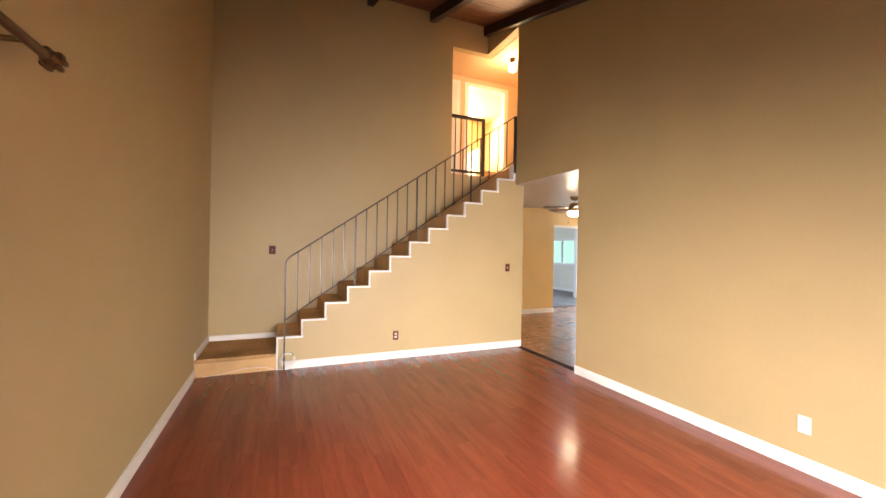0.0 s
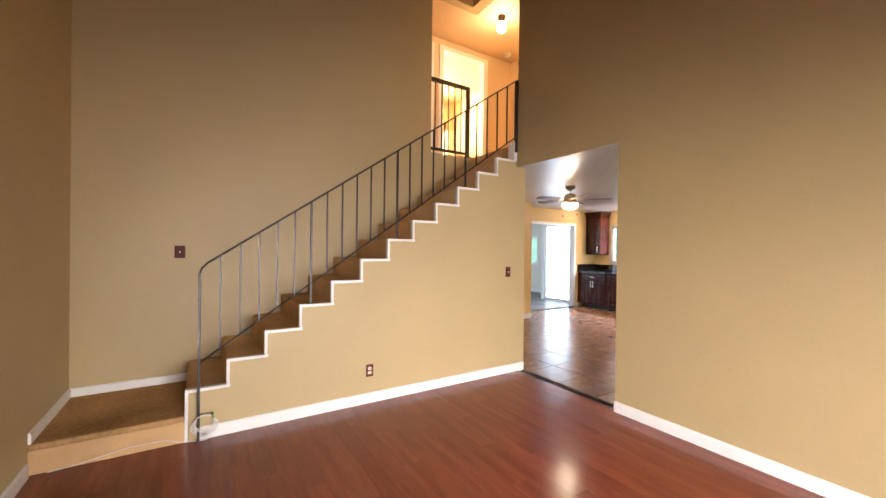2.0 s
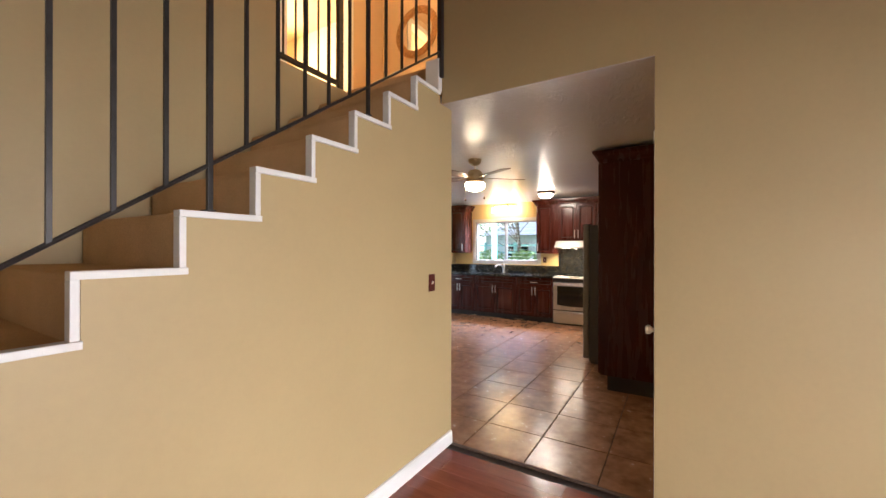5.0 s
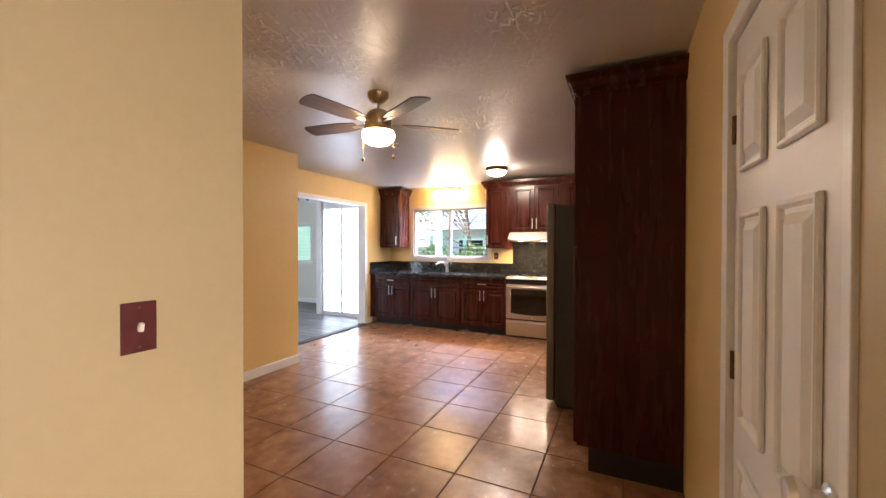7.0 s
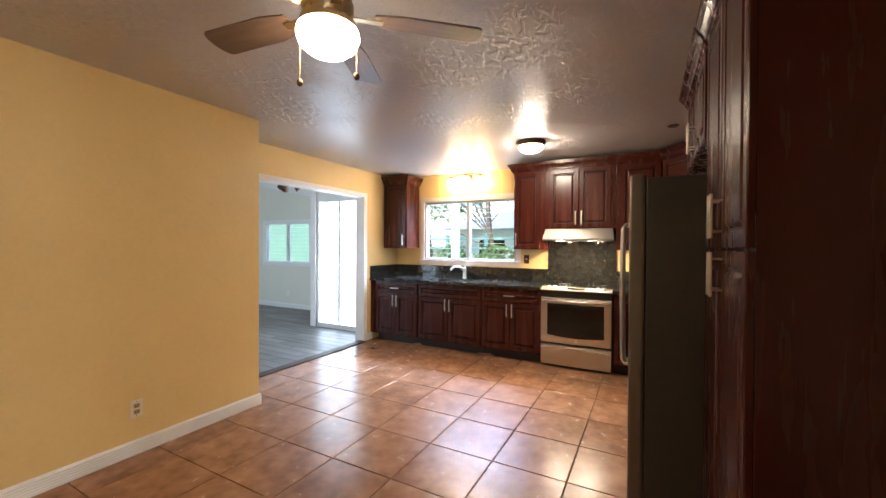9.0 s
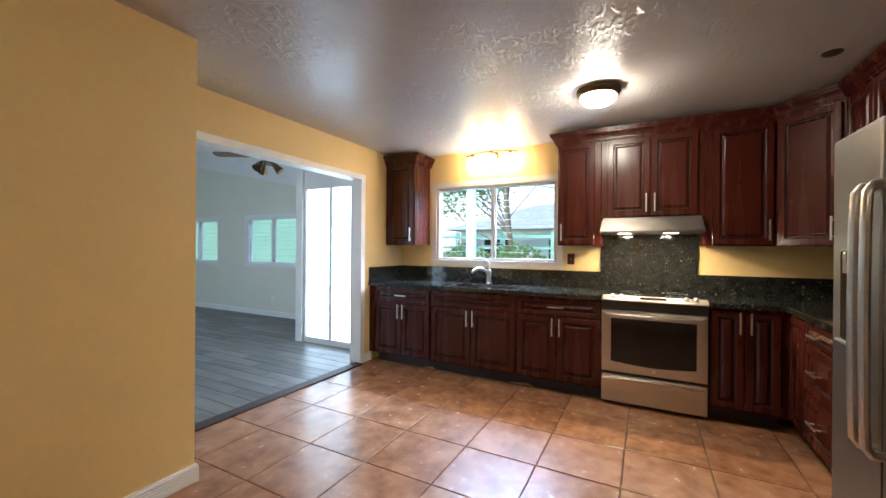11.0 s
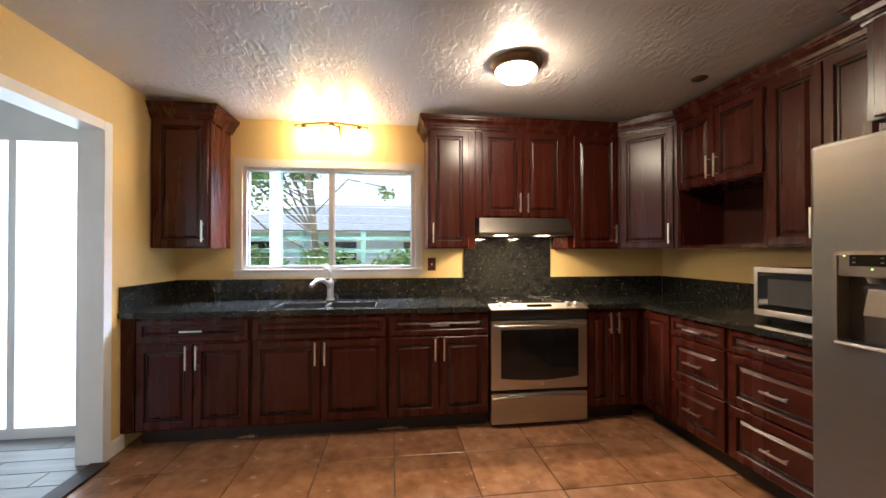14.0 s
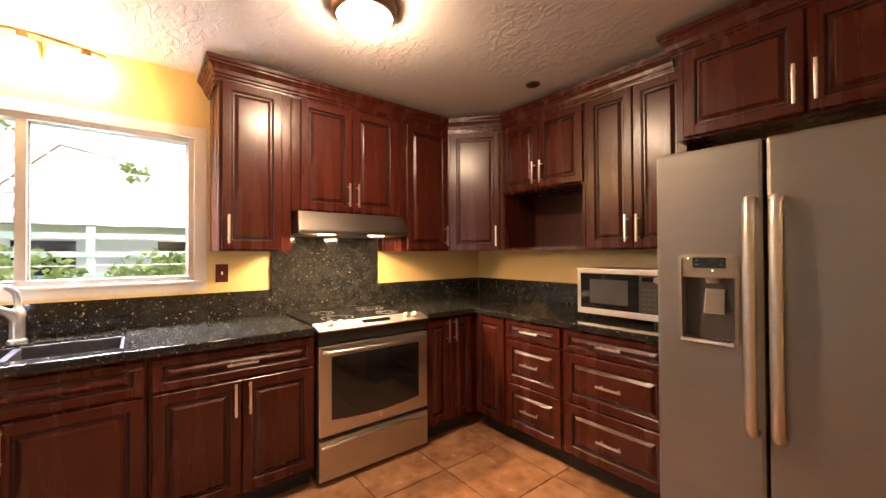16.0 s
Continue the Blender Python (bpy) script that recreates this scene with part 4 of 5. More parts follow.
for x, y, r in ((0.20, 0.20, 0.10), (0.56, 0.20, 0.075), (0.20, 0.45, 0.075), (0.56, 0.45, 0.10)):
    bm = B()
    for q in (r, r * 0.62):
        loops = [[bm.verts.new((x + rr * math.cos(2 * math.pi * k / 40), y + rr * math.sin(2 * math.pi * k / 40), 0.9195)) for k in range(40)] for rr in (q, q - 0.0035)]
        for k in range(40): bm.faces.new((loops[0][k], loops[0][(k + 1) % 40], loops[1][(k + 1) % 40], loops[1][k]))
    part("burner_ring", bm, M["grey"], rng, "grey burner ring")

hood = thing("range_hood", pose(8.565, 5.823, 1.452, 0, 0, EAST), "slim stainless under-cabinet range hood with small lights", "range hood")
bm = B()
W = 0.800
prof = [(0.0, 0.0), (0.0, 0.022), (0.075, 0.145), (0.49, 0.145), (0.49, 0.0)]
a, b = [bm.verts.new((0.0 + (0.02 if z > 0.1 else 0), y, z)) for y, z in prof], [bm.verts.new((W - (0.02 if z > 0.1 else 0), y, z)) for y, z in prof]
bm.faces.new(a); bm.faces.new(b[::-1])
for k in range(5): bm.faces.new((a[k], a[(k + 1) % 5], b[(k + 1) % 5], b[k]))
bmesh.ops.recalc_face_normals(bm, faces=bm.faces[:])
bmesh.ops.bevel(bm, geom=bm.edges[:], offset=0.003, segments=1, affect="EDGES")
part("canopy", bm, M["hood_steel"], hood)
for x in (0.20, 0.56):
    part("hood_light", cube(B(), (x - 0.05, 0.05, -0.0012), (x + 0.05, 0.09, 0.0005), 0.0004), M["hoodlight"], hood, "small lit hood lamp")
part("filter", cube(B(), (0.06, 0.10, -0.004), (W - 0.06, 0.42, 0.0005)), M["grey"], hood)

FX, FY, FW, FH = 6.968, 4.775, 0.915, 1.750
fr = thing("refrigerator", pose(FX, FY, 0, 0, 0, SOUTH), "slate grey side-by-side refrigerator with a water dispenser", "refrigerator")
part("body", cube(B(), (0.004, 0.075, 0.03), (FW - 0.004, 0.86, FH - 0.02), 0.006), M["fridge_side"], fr, "dark grey fridge body")
part("foot_grille", cube(B(), (0.02, 0.09, 0.0), (FW - 0.02, 0.80, 0.03)), M["black"], fr)
part("hinge_cover", cube(B(), (0.02, 0.02, FH - 0.02), (0.12, 0.14, FH + 0.008), 0.004), M["black"], fr)
LWD = 0.378
def round_rect(x0, x1, z0, z1, r, n=4):
    """Corner points of a rounded rectangle, counter-clockwise from the lower left."""
    out = []
    for cx, cz, a0 in ((x0 + r, z0 + r, 180), (x1 - r, z0 + r, 270), (x1 - r, z1 - r, 0), (x0 + r, z1 - r, 90)):
        out += [(cx + r * math.cos(radians(a0 + 90 * k / n)), cz + r * math.sin(radians(a0 + 90 * k / n))) for k in range(n + 1)]
    return out


def recessed_door(w, h0, h1, thick, hole, depth):
    """A door leaf, bevelled, with a rounded recess sunk into its front."""
    bm = cube(B(), (0, 0, h0), (w, thick, h1), 0.014)
    front = max((f for f in bm.faces if f.normal.y < -0.9 or f.calc_center_median().y < 1e-5), key=lambda f: f.calc_area())
    corner = sorted(front.verts, key=lambda v: math.atan2(v.co.z - (h0 + h1) / 2, v.co.x - w / 2))
    bmesh.ops.delete(bm, geom=[front], context="FACES_ONLY")
    order = round_rect(*hole)
    n = len(order) // 4
    rim = [bm.verts.new((x, 0, z)) for x, z in order]
    inner = [bm.verts.new((x, depth, z)) for x, z in order]
    for q in range(4):
        for k in range(n - 1): bm.faces.new((corner[q], rim[q * n + k], rim[q * n + k + 1]))
        bm.faces.new((corner[q], rim[q * n + n - 1], rim[(q * n + n) % len(rim)], corner[(q + 1) % 4]))
    for k in range(len(rim)):
        j = (k + 1) % len(rim)
        bm.faces.new((rim[k], inner[k], inner[j], rim[j]))
    bm.faces.new(inner)
    bmesh.ops.recalc_face_normals(bm, faces=bm.faces[:])
    return bm


DX0, DX1, DZ0, DZ1 = 0.089, 0.299, 0.960, 1.319
d1 = part("freezer_door", recessed_door(LWD - 0.004, 0.06, FH, 0.072, (DX0 + 0.008, DX1 - 0.008, DZ0 + 0.008, DZ1 - 0.008, 0.014), 0.060), M["fridge"], fr)
d2 = part("fridge_door", cube(B(), (LWD + 0.004, 0, 0.06), (FW, 0.072, FH), 0.014), M["fridge"], fr)
for dd, x in ((d1, LWD - 0.037), (d2, LWD + 0.040)):
    bm = tube(B(), [(x, 0.004, 1.522), (x, -0.036, 1.521), (x, -0.050, 1.50), (x, -0.054, 1.40), (x, -0.057, 1.09), (x, -0.054, 0.78), (x, -0.050, 0.68), (x, -0.036, 0.659), (x, 0.004, 0.658)], 0.0145, 10)
    bmesh.ops.scale(bm, vec=(1.35, 1, 1), verts=bm.verts[:], space=Matrix.Translation((-x, 0, 0)))
    part("handle", bm, M["steel"], dd, "brushed slightly bowed door handle", smooth=True)
bm = B()
outer, lip = round_rect(DX0, DX1, DZ0, DZ1, 0.020), round_rect(DX0 + 0.013, DX1 - 0.013, DZ0 + 0.013, DZ1 - 0.013, 0.012)
loops = [[bm.verts.new((x, y, z)) for x, z in ring] for ring, y in ((outer, 0.001), (outer, -0.006), (lip, -0.009), (lip, 0.050))]
for p, q in zip(loops, loops[1:]):
    for k in range(len(p)): bm.faces.new((p[k], p[(k + 1) % len(p)], q[(k + 1) % len(p)], q[k]))
bmesh.ops.recalc_face_normals(bm, faces=bm.faces[:])
disp = part("dispenser", bm, M["dispenser"], d1, "brown-grey rounded dispenser surround", smooth=True)
part("recess", cube(B(), (DX0 + 0.013, 0.046, DZ0 + 0.013), (DX1 - 0.013, 0.058, DZ1 - 0.013)), M["recess"], d1, "dark dispenser recess")
part("dispenser_panel", cube(B(), (DX0 + 0.014, -0.005, 1.222), (DX1 - 0.014, 0.044, DZ1 - 0.014), 0.004), M["dispenser"], d1, "brown-grey control panel")
part("spout", rod(B(), (0.5 * (DX0 + DX1) + 0.012, 0.026, 1.221), (0.5 * (DX0 + DX1) + 0.012, 0.026, 1.200), 0.030, 20, 0.022), M["grey"], d1, smooth=True)
bm = cube(B(), (-0.036, -0.003, -0.050), (0.036, 0.003, 0.050), 0.0025)
for v in bm.verts:
    v.co.x *= 1.0 - 0.9 * max(0.0, v.co.z) * 2
    v.co.y += 3.5 * v.co.x ** 2
part("paddle", bm, M["hood_steel"], d1, "bright dispenser paddle", m=pose(0.5 * (DX0 + DX1) + 0.018, 0.016, 1.128, -13, 0, 4))
part("display", cube(B(), (0.143, -0.0066, 1.262), (0.258, -0.0045, 1.304), 0.0008), M["black_glass"], d1)
for x, z in ((0.158, 1.293), (0.158, 1.276), (0.243, 1.293), (0.243, 1.276)):
    part("key", cube(B(), (x - 0.005, -0.0074, z - 0.002), (x + 0.005, -0.0060, z + 0.002)), M["grey"], d1)
for x, z in ((0.126, 1.300), (0.213, 1.252)):
    part("display_light", rod(B(), (x, -0.0068, z), (x, -0.0045, z), 0.0035, 10), M["leddisplay"], d1, "tiny green lit mark")
bm = B()
cube(bm, (DX0 + 0.012, -0.026, DZ0 + 0.001), (DX1 - 0.012, 0.044, DZ0 + 0.013), 0.005)
tray = part("drip_tray", bm, M["chrome"], d1)
for k in range(9):
    part("tray_slot", cube(B(), (DX0 + 0.028 + 0.0175 * k, -0.012, DZ0 + 0.0128), (DX0 + 0.040 + 0.0175 * k, 0.034, DZ0 + 0.0145)), M["black"], tray)

mw = thing("microwave_oven", pose(7.632, 4.338, H1, 0, 0, SOUTH), "stainless and black countertop microwave on the granite", "microwave")
MW, ML, MH = 0.505, 0.030, 0.314
part("body", cube(B(), (0.002, 0.014, ML), (MW - 0.002, 0.36, MH - 0.002), 0.008), M["black"], mw)
bm = B()
cube(bm, (0, -0.006, ML), (MW, 0.014, ML + 0.036), 0.003)
cube(bm, (0, -0.006, MH - 0.030), (MW, 0.014, MH), 0.003)
cube(bm, (0, -0.006, ML + 0.036), (0.022, 0.014, MH - 0.030), 0.002)
part("frame", bm, M["steel"], mw, "stainless steel front frame")
md = part("oven_door", cube(B(), (0.022, -0.004, ML + 0.036), (0.385, 0.013, MH - 0.030), 0.002), M["black_glass"], mw, "black glass door")
part("window", cube(B(), (0.085, -0.0050, ML + 0.070), (0.325, -0.0035, MH - 0.066), 0.0006), M["grey_glass"], md, "grey viewing window")
part("key_panel", cube(B(), (0.388, -0.004, ML + 0.036), (MW, 0.013, MH - 0.030), 0.002), M["black"], mw)
part("display", cube(B(), (0.405, -0.0048, MH - 0.066), (0.482, -0.0035, MH - 0.040)), M["black_glass"], mw)
for r in range(5):
    for c in range(3):
        part("key", cube(B(), (0.408 + 0.027 * c, -0.0050, ML + 0.060 + 0.027 * r), (0.425 + 0.027 * c, -0.0035, ML + 0.068 + 0.027 * r)), M["fridge_side"], mw)
part("dial", lathe(B(), [(0.017, 0), (0.017, 0.004), (0.014, 0.014), (0.004, 0.015)], 20), M["grey"], mw, m=pose(0.487, -0.004, MH - 0.056, 90, 0, 0), smooth=True)
for x in (0.04, 0.46):
    for y in (0.05, 0.32): part("foot", rod(B(), (x, y, 0), (x, y, ML + 0.002), 0.014, 10), M["black"], mw)


# ---- plates on the walls ----
def plate(kind, m, material, label, category, half=0.036):
    """m: centre on the wall, local -y away from it."""
    ob = thing(kind, m, label, category)
    part("cover", cube(B(), (-half, -0.006, -0.058), (half, 0, 0.058), 0.002), M[material], ob)
    inner = "ivory" if material == "redplate" else "white"
    if "outlet" in kind:
        for z in (-0.020, 0.020):
            so = part("socket", cube(B(), (-0.016, -0.0085, z - 0.014), (0.016, -0.005, z + 0.014), 0.004), M[inner if material != "ivory" else "card"], ob)
            for x in (-0.006, 0.006):
                part("slot", cube(B(), (x - 0.001, -0.0092, z - 0.005), (x + 0.001, -0.008, z + 0.006)), M["black"], so)
    elif "switch" in kind:
        part("toggle", cube(B(), (-0.005, -0.016, -0.006), (0.005, -0.005, 0.014), 0.002), M[inner], ob, m=pose(0, 0, 0, 18, 0, 0))
    for z in (-0.045, 0.045):
        part("screw", rod(B(), (0, -0.0072, z), (0, -0.005, z), 0.003, 8), M["bronze"], ob)
    return ob


plate("light_switch", pose(3.19, YS1, 1.20, 0, 0, 0), "redplate", "dark red light switch plate on the stair wall", "switch")
plate("wall_outlet", pose(1.465, YS1, 0.305, 0, 0, 0), "redplate", "dark red outlet plate with ivory sockets", "outlet")
plate("light_switch", pose(-0.065, YB, 1.41, 0, 0, 0), "redplate", "dark red light switch plate by the landing", "switch", 0.042)
plate("wall_outlet", pose(5.17, YP, 0.30, 0, 0, 0), "ivory", "ivory outlet plate above the baseboard", "outlet")
plate("light_switch", pose(XW, 6.153, 1.205, 0, 0, -90), "redplate", "dark red switch plate beside the kitchen window", "switch")
plate("blank_plate", pose(XR, 1.675, 0.315, 0, 0, -90), "white", "white blank wall plate above the baseboard", "wall plate")
plate("light_switch", pose(9.75, 10.45, 1.10, 0, 0, -90), "white", "small white switch on the sunroom wall", "switch")
plate("wall_outlet", pose(9.75, 11.7, 0.32, 0, 0, -90), "white", "small white outlet low on the sunroom wall", "outlet")

# ---- cable by the stairs ----
bm = B()
for k in range(5):
    r, oy = 0.085 - 0.006 * k, -0.020 - 0.007 * k
    tube(bm, [(r * math.cos(2 * math.pi * i / 28) * (1 + 0.05 * math.sin(k + i)), oy + 0.004 * math.sin(i * 0.9), 0.105 + 0.01 * k + r * 0.95 * math.sin(2 * math.pi * i / 28)) for i in range(29)], 0.0032, 6)
coil = thing("cable_coil", pose(0.135, YS1 - 0.012, 0), "loose coil of thin white cable against the baseboard", "cable")
part("loops", bm, M["cable"], coil, smooth=True)
part("tie", cube(B(), (0.045, -0.056, 0.165), (0.062, -0.012, 0.198), 0.004), M["green_tape"], coil, "green cable tie")
bm = tube(B(), [(0.05, -0.02, 0.012), (0.0, -0.035, 0.006), (-0.15, 0.015, 0.004), (-0.24, 0.000, 0.050), (-0.45, 0.000, 0.055), (-0.70, 0.000, 0.015), (-0.86, -0.005, 0.004)], 0.003, 6)
part("tail", bm, M["cable"], coil, smooth=True)

# ---- curtain rod and living room glazing ----
cr = thing("curtain_rod", pose(XL, 2.04, 2.10), "dark turned curtain rod with a carved finial", "curtain rod")
part("pole", rod(B(), (0.10, -3.4, 0), (0.10, -0.045, 0), 0.016, 12), M["bronze"], cr, smooth=True)
bm = B()
for k in range(7):
    s = k / 6
    bmesh.ops.create_uvsphere(bm, u_segments=10, v_segments=6, radius=0.011, matrix=Matrix.Translation((0.10 + 0.030 * math.cos(k * 0.9), -0.012 + 0.012 * math.sin(k * 2.1), 0.030 * math.sin(k * 0.9))) @ Matrix.Diagonal((1, 2.6, 1, 1)))
rod(bm, (0.10, -0.06, 0), (0.10, -0.02, 0), 0.018, 12, 0.034)
part("finial", bm, M["bronze"], cr, smooth=True)
bm = rod(B(), (0.0, -0.16, -0.01), (0.10, -0.16, 0), 0.010, 8)
cube(bm, (0.0, -0.18, -0.05), (0.006, -0.14, 0.05), 0.002)
part("bracket", bm, M["bronze"], cr)


def window_unit(name, m, w, h, cols, label, depth=0.10, frame=None, casing=0.0, slats=0, tilt=8, glass=True, trim="white"):
    """A window in a hole, local x along, -y indoors, origin at the lower left of the hole."""
    ob = tagged(thing(name, m, label, "window"), kind="structure")
    fm = frame or M["white"]
    bm = B()
    t = 0.035
    for a, b in (((0, 0, 0), (t, depth, h)), ((w - t, 0, 0), (w, depth, h)), ((t, 0, 0), (w - t, depth, t)), ((t, 0, h - t), (w - t, depth, h))): cube(bm, a, b, 0.002)
    part("window_frame", bm, fm, ob)
    if casing:
        bm = B()
        c = casing
        for a, b in (((-c, -0.018, -c), (0.004, 0.001, h + c)), ((w - 0.004, -0.018, -c), (w + c, 0.001, h + c)), ((0.004, -0.018, h - 0.004), (w - 0.004, 0.001, h + c)), ((0.004, -0.018, -c), (w - 0.004, 0.001, 0.004))): cube(bm, a, b, 0.002)
        part("casing", bm, M[trim], ob)
        part("sill", cube(B(), (-c - 0.005, -0.032, -0.012), (w + c + 0.005, 0.02, 0.006), 0.003), M[trim], ob)
    each = (w - 2 * t) / cols
    for k in range(1, cols):
        part("mullion", cube(B(), (t + each * k - 0.02, 0.004, t), (t + each * k + 0.02, depth - 0.004, h - t), 0.002), fm, ob)
    for k in range(cols):
        x0, x1 = t + each * k + (0.021 if k else 0.001), t + each * (k + 1) - (0.021 if k < cols - 1 else 0.001)
        if slats:
            pitch = (h - 2 * t) / slats
            me = mesh_of("louvre", cube(B(), (x0, -pitch * 0.54, -0.0035), (x1, pitch * 0.54, 0.0035), 0.0008), M["glass"])
            edge = mesh_of("edge", cube(B(), (x0, -pitch * 0.54 - 0.001, -0.0036), (x1, -pitch * 0.54 + 0.002, 0.0036)), M["edge"])
            for s in range(slats):
                lv = new("louvre", me)
                lv.parent, lv.matrix_basis = ob, pose(0, depth * 0.5, t + pitch * (s + 0.5), 90 - tilt, 0, 0)
                lv.visible_shadow = False
                ed = new("edge", edge)
                ed.parent = lv
            for x in (x0, x1):
                bm = cube(B(), (x - 0.006, depth * 0.5 - 0.012, t), (x + 0.006, depth * 0.5 + 0.012, h - t))
                for s in range(slats): cube(bm, (x - 0.009, depth * 0.5 - 0.022, t + pitch * s + 0.004), (x + 0.009, depth * 0.5 - 0.008, t + pitch * s + 0.030), 0.001)
                part("louvre_clip_strip", bm, M["alu"], ob, "aluminium louvre clips")
        elif glass:
            pn = part("pane", cube(B(), (x0, depth * 0.5 - 0.003, t), (x1, depth * 0.5 + 0.003, h - t)), M["glass"], ob)
            pn.visible_shadow = False
    return ob


window_unit("window_1", pose(XW + 0.015, 7.79, 1.16, 0, 0, -90), 1.49, 0.90, 2, "wide white kitchen window with clear glass louvres", casing=0.062, slats=11, frame=M["alu"], trim="cream")
window_unit("window_2", pose(9.76, 12.47, 0.985, 0, 0, -90), 1.44, 0.89, 2, "white sunroom louvre window with green outside", casing=0.06, slats=10, tilt=25)
window_unit("window_7", pose(9.76, 14.86, 0.985, 0, 0, -90), 1.44, 0.89, 2, "second white louvre window of the sunroom", casing=0.06, slats=10, tilt=25)
window_unit("window_3", pose(XL - 0.005, -1.1, 0.75, 0, 0, 90), 2.96, 1.26, 3, "wide living room window with a white frame", casing=0.06)
window_unit("window_4", pose(2.6, YF - 0.005, 0.05, 0, 0, 180), 2.6, 2.05, 2, "wide glass door at the end of the living room", casing=0.06)
window_unit("window_5", pose(4.515, 10.0, 0.6, 0, 0, 90), 3.2, 1.6, 3, "wide sunroom side window", casing=0.06)
gp = tagged(thing("window_6", pose(8.65, 9.64, 0.05, 0, 0, -90), "two tall frosted glass panels in white frames", "window"), kind="structure")
bm = B()
for a, b in (((0, -0.015, 0), (0.035, 0.05, 2.08)), ((0.925, -0.015, 0), (0.96, 0.05, 2.08)), ((0.46, -0.015, 0.03), (0.51, 0.05, 2.05)), ((0.035, -0.015, 0), (0.925, 0.05, 0.03)), ((0.035, -0.015, 2.05), (0.925, 0.05, 2.08))): cube(bm, a, b, 0.003)
part("window_frame", bm, M["white"], gp)
for x0, x1 in ((0.036, 0.459), (0.511, 0.924)): part("pane", cube(B(), (x0, 0.012, 0.031), (x1, 0.020, 2.049)), M["frost"], gp, "frosted pane that emits its daylight glow")
gp2 = tagged(new("trim_panel_post", mesh_of("trim_panel_post", cube(B(), (8.61, 9.66, 0), (8.69, 9.78, 2.62), 0.004), M["white"])), "white post beside the glass panels", "trim", kind="structure")

# ---- doors ----
pd = tagged(thing("door_1", pose(3.49, YS - 0.006, 0.008), "closed white six-panel door with a satin knob", "door"), kind="structure")
dw = 0.71
part("stile_frame", cube(B(), (0.003, -0.035, 0), (dw - 0.003, 0, 2.026), 0.002), M["door_white"], pd)
for x in (0.10, 0.405):
    for z, h in ((0.14, 0.60), (0.86, 0.62), (1.60, 0.30)):
        part("panel", panel_bm(0.205, h, 0.012, 0.02, 0.03), M["door_white"], pd, m=pose(x + 0.205, 0.002, z, 0, 0, 180))
bm = lathe(B(), [(0.026, 0), (0.026, 0.006), (0.012, 0.012), (0.012, 0.030), (0.024, 0.040), (0.028, 0.052), (0.022, 0.064), (0.008, 0.067)], 20)
part("knob", bm, M["chrome"], pd, "satin door knob", m=pose(0.065, 0.0, 0.95, -90, 0, 0), smooth=True)
for z in (0.25, 1.0, 1.75):
    part("hinge", rod(B(), (dw - 0.004, 0.004, z - 0.045), (dw - 0.004, 0.004, z + 0.045), 0.007, 10), M["bronze"], pd)
bm = B()
cube(bm, (4.20, YS - 0.10, 0), (4.27, YS + 0.016, 2.10), 0.003)
cube(bm, (XK + 0.002, YS - 0.10, 2.04), (4.20, YS + 0.016, 2.10), 0.003)
cube(bm, (XK + 0.002, YS - 0.10, 0), (3.49, YS + 0.012, 2.04), 0.003)
setting("trim_door", bm, M["white"], "white casing of the panelled door", "trim")
bm = B()
for a, b in (((3.33, 7.032, ZU), (3.416, 7.16, 4.76)), ((4.234, 7.032, ZU), (4.32, 7.16, 4.76)), ((3.416, 7.032, 4.69), (4.234, 7.16, 4.76)), ((3.16, 7.032, ZU), (3.23, 7.06, 4.76)), ((2.70, 7.032, 4.69), (3.16, 7.06, 4.76))): cube(bm, a, b, 0.003)
setting("trim_hall_doors", bm, M["white"], "white casings of the upper hall doors", "trim")
hd = tagged(new("door_2", mesh_of("door_2", cube(B(), (2.66, 7.035, ZU + 0.01), (3.16, 7.05, 4.69), 0.002), M["door_white"])), "closed white upper hall door", "door", kind="structure")
solid("cardboard_box", cube(B(), (3.98, 7.45, ZU), (4.32, 7.75, ZU + 0.42), 0.004), M["card"], "plain brown cardboard box in the lit room", "box")

# ---- round mirror and hall lamp ----
mi = thing("round_mirror", pose(4.87, 6.50, 4.10, 0, -90, 0), "round wall mirror in a wide wicker frame", "mirror")
bm = B()
for q in range(5):
    rr = 0.235 + 0.017 * q
    tube(bm, [(rr * math.cos(2 * math.pi * i / 48), rr * math.sin(2 * math.pi * i / 48), 0.016 + 0.010 * math.sin(math.pi * q / 4)) for i in range(49)], 0.011, 6)
part("frame", bm, M["wicker"], mi, "woven wicker frame", smooth=True)
part("glass", lathe(B(), [(0.0001, 0.004), (0.235, 0.004), (0.235, 0.012), (0.0001, 0.012)], 48), M["mirror"], mi)
hl = thing("hall_ceiling_lamp", pose(3.78, 6.05, 4.86), "small lit ceiling lamp with a glass jar shade", "ceiling lamp")
part("base", lathe(B(), [(0.055, 0), (0.055, -0.03), (0.040, -0.06), (0.045, -0.095)], 20), M["bronze"], hl, smooth=True)
part("shade", lathe(B(), [(0.042, -0.095), (0.058, -0.11), (0.060, -0.20), (0.045, -0.22), (0.01, -0.222)], 20), M["hallbulb"], hl, "lit glass jar", smooth=True)
solid("smoke_detector", lathe(B(), [(0.06, 0), (0.06, -0.02), (0.045, -0.035), (0.01, -0.036)], 24, (4.6, 6.85, 4.86)), M["white"], "small white smoke detector on the hall ceiling", "smoke detector", smooth=True)


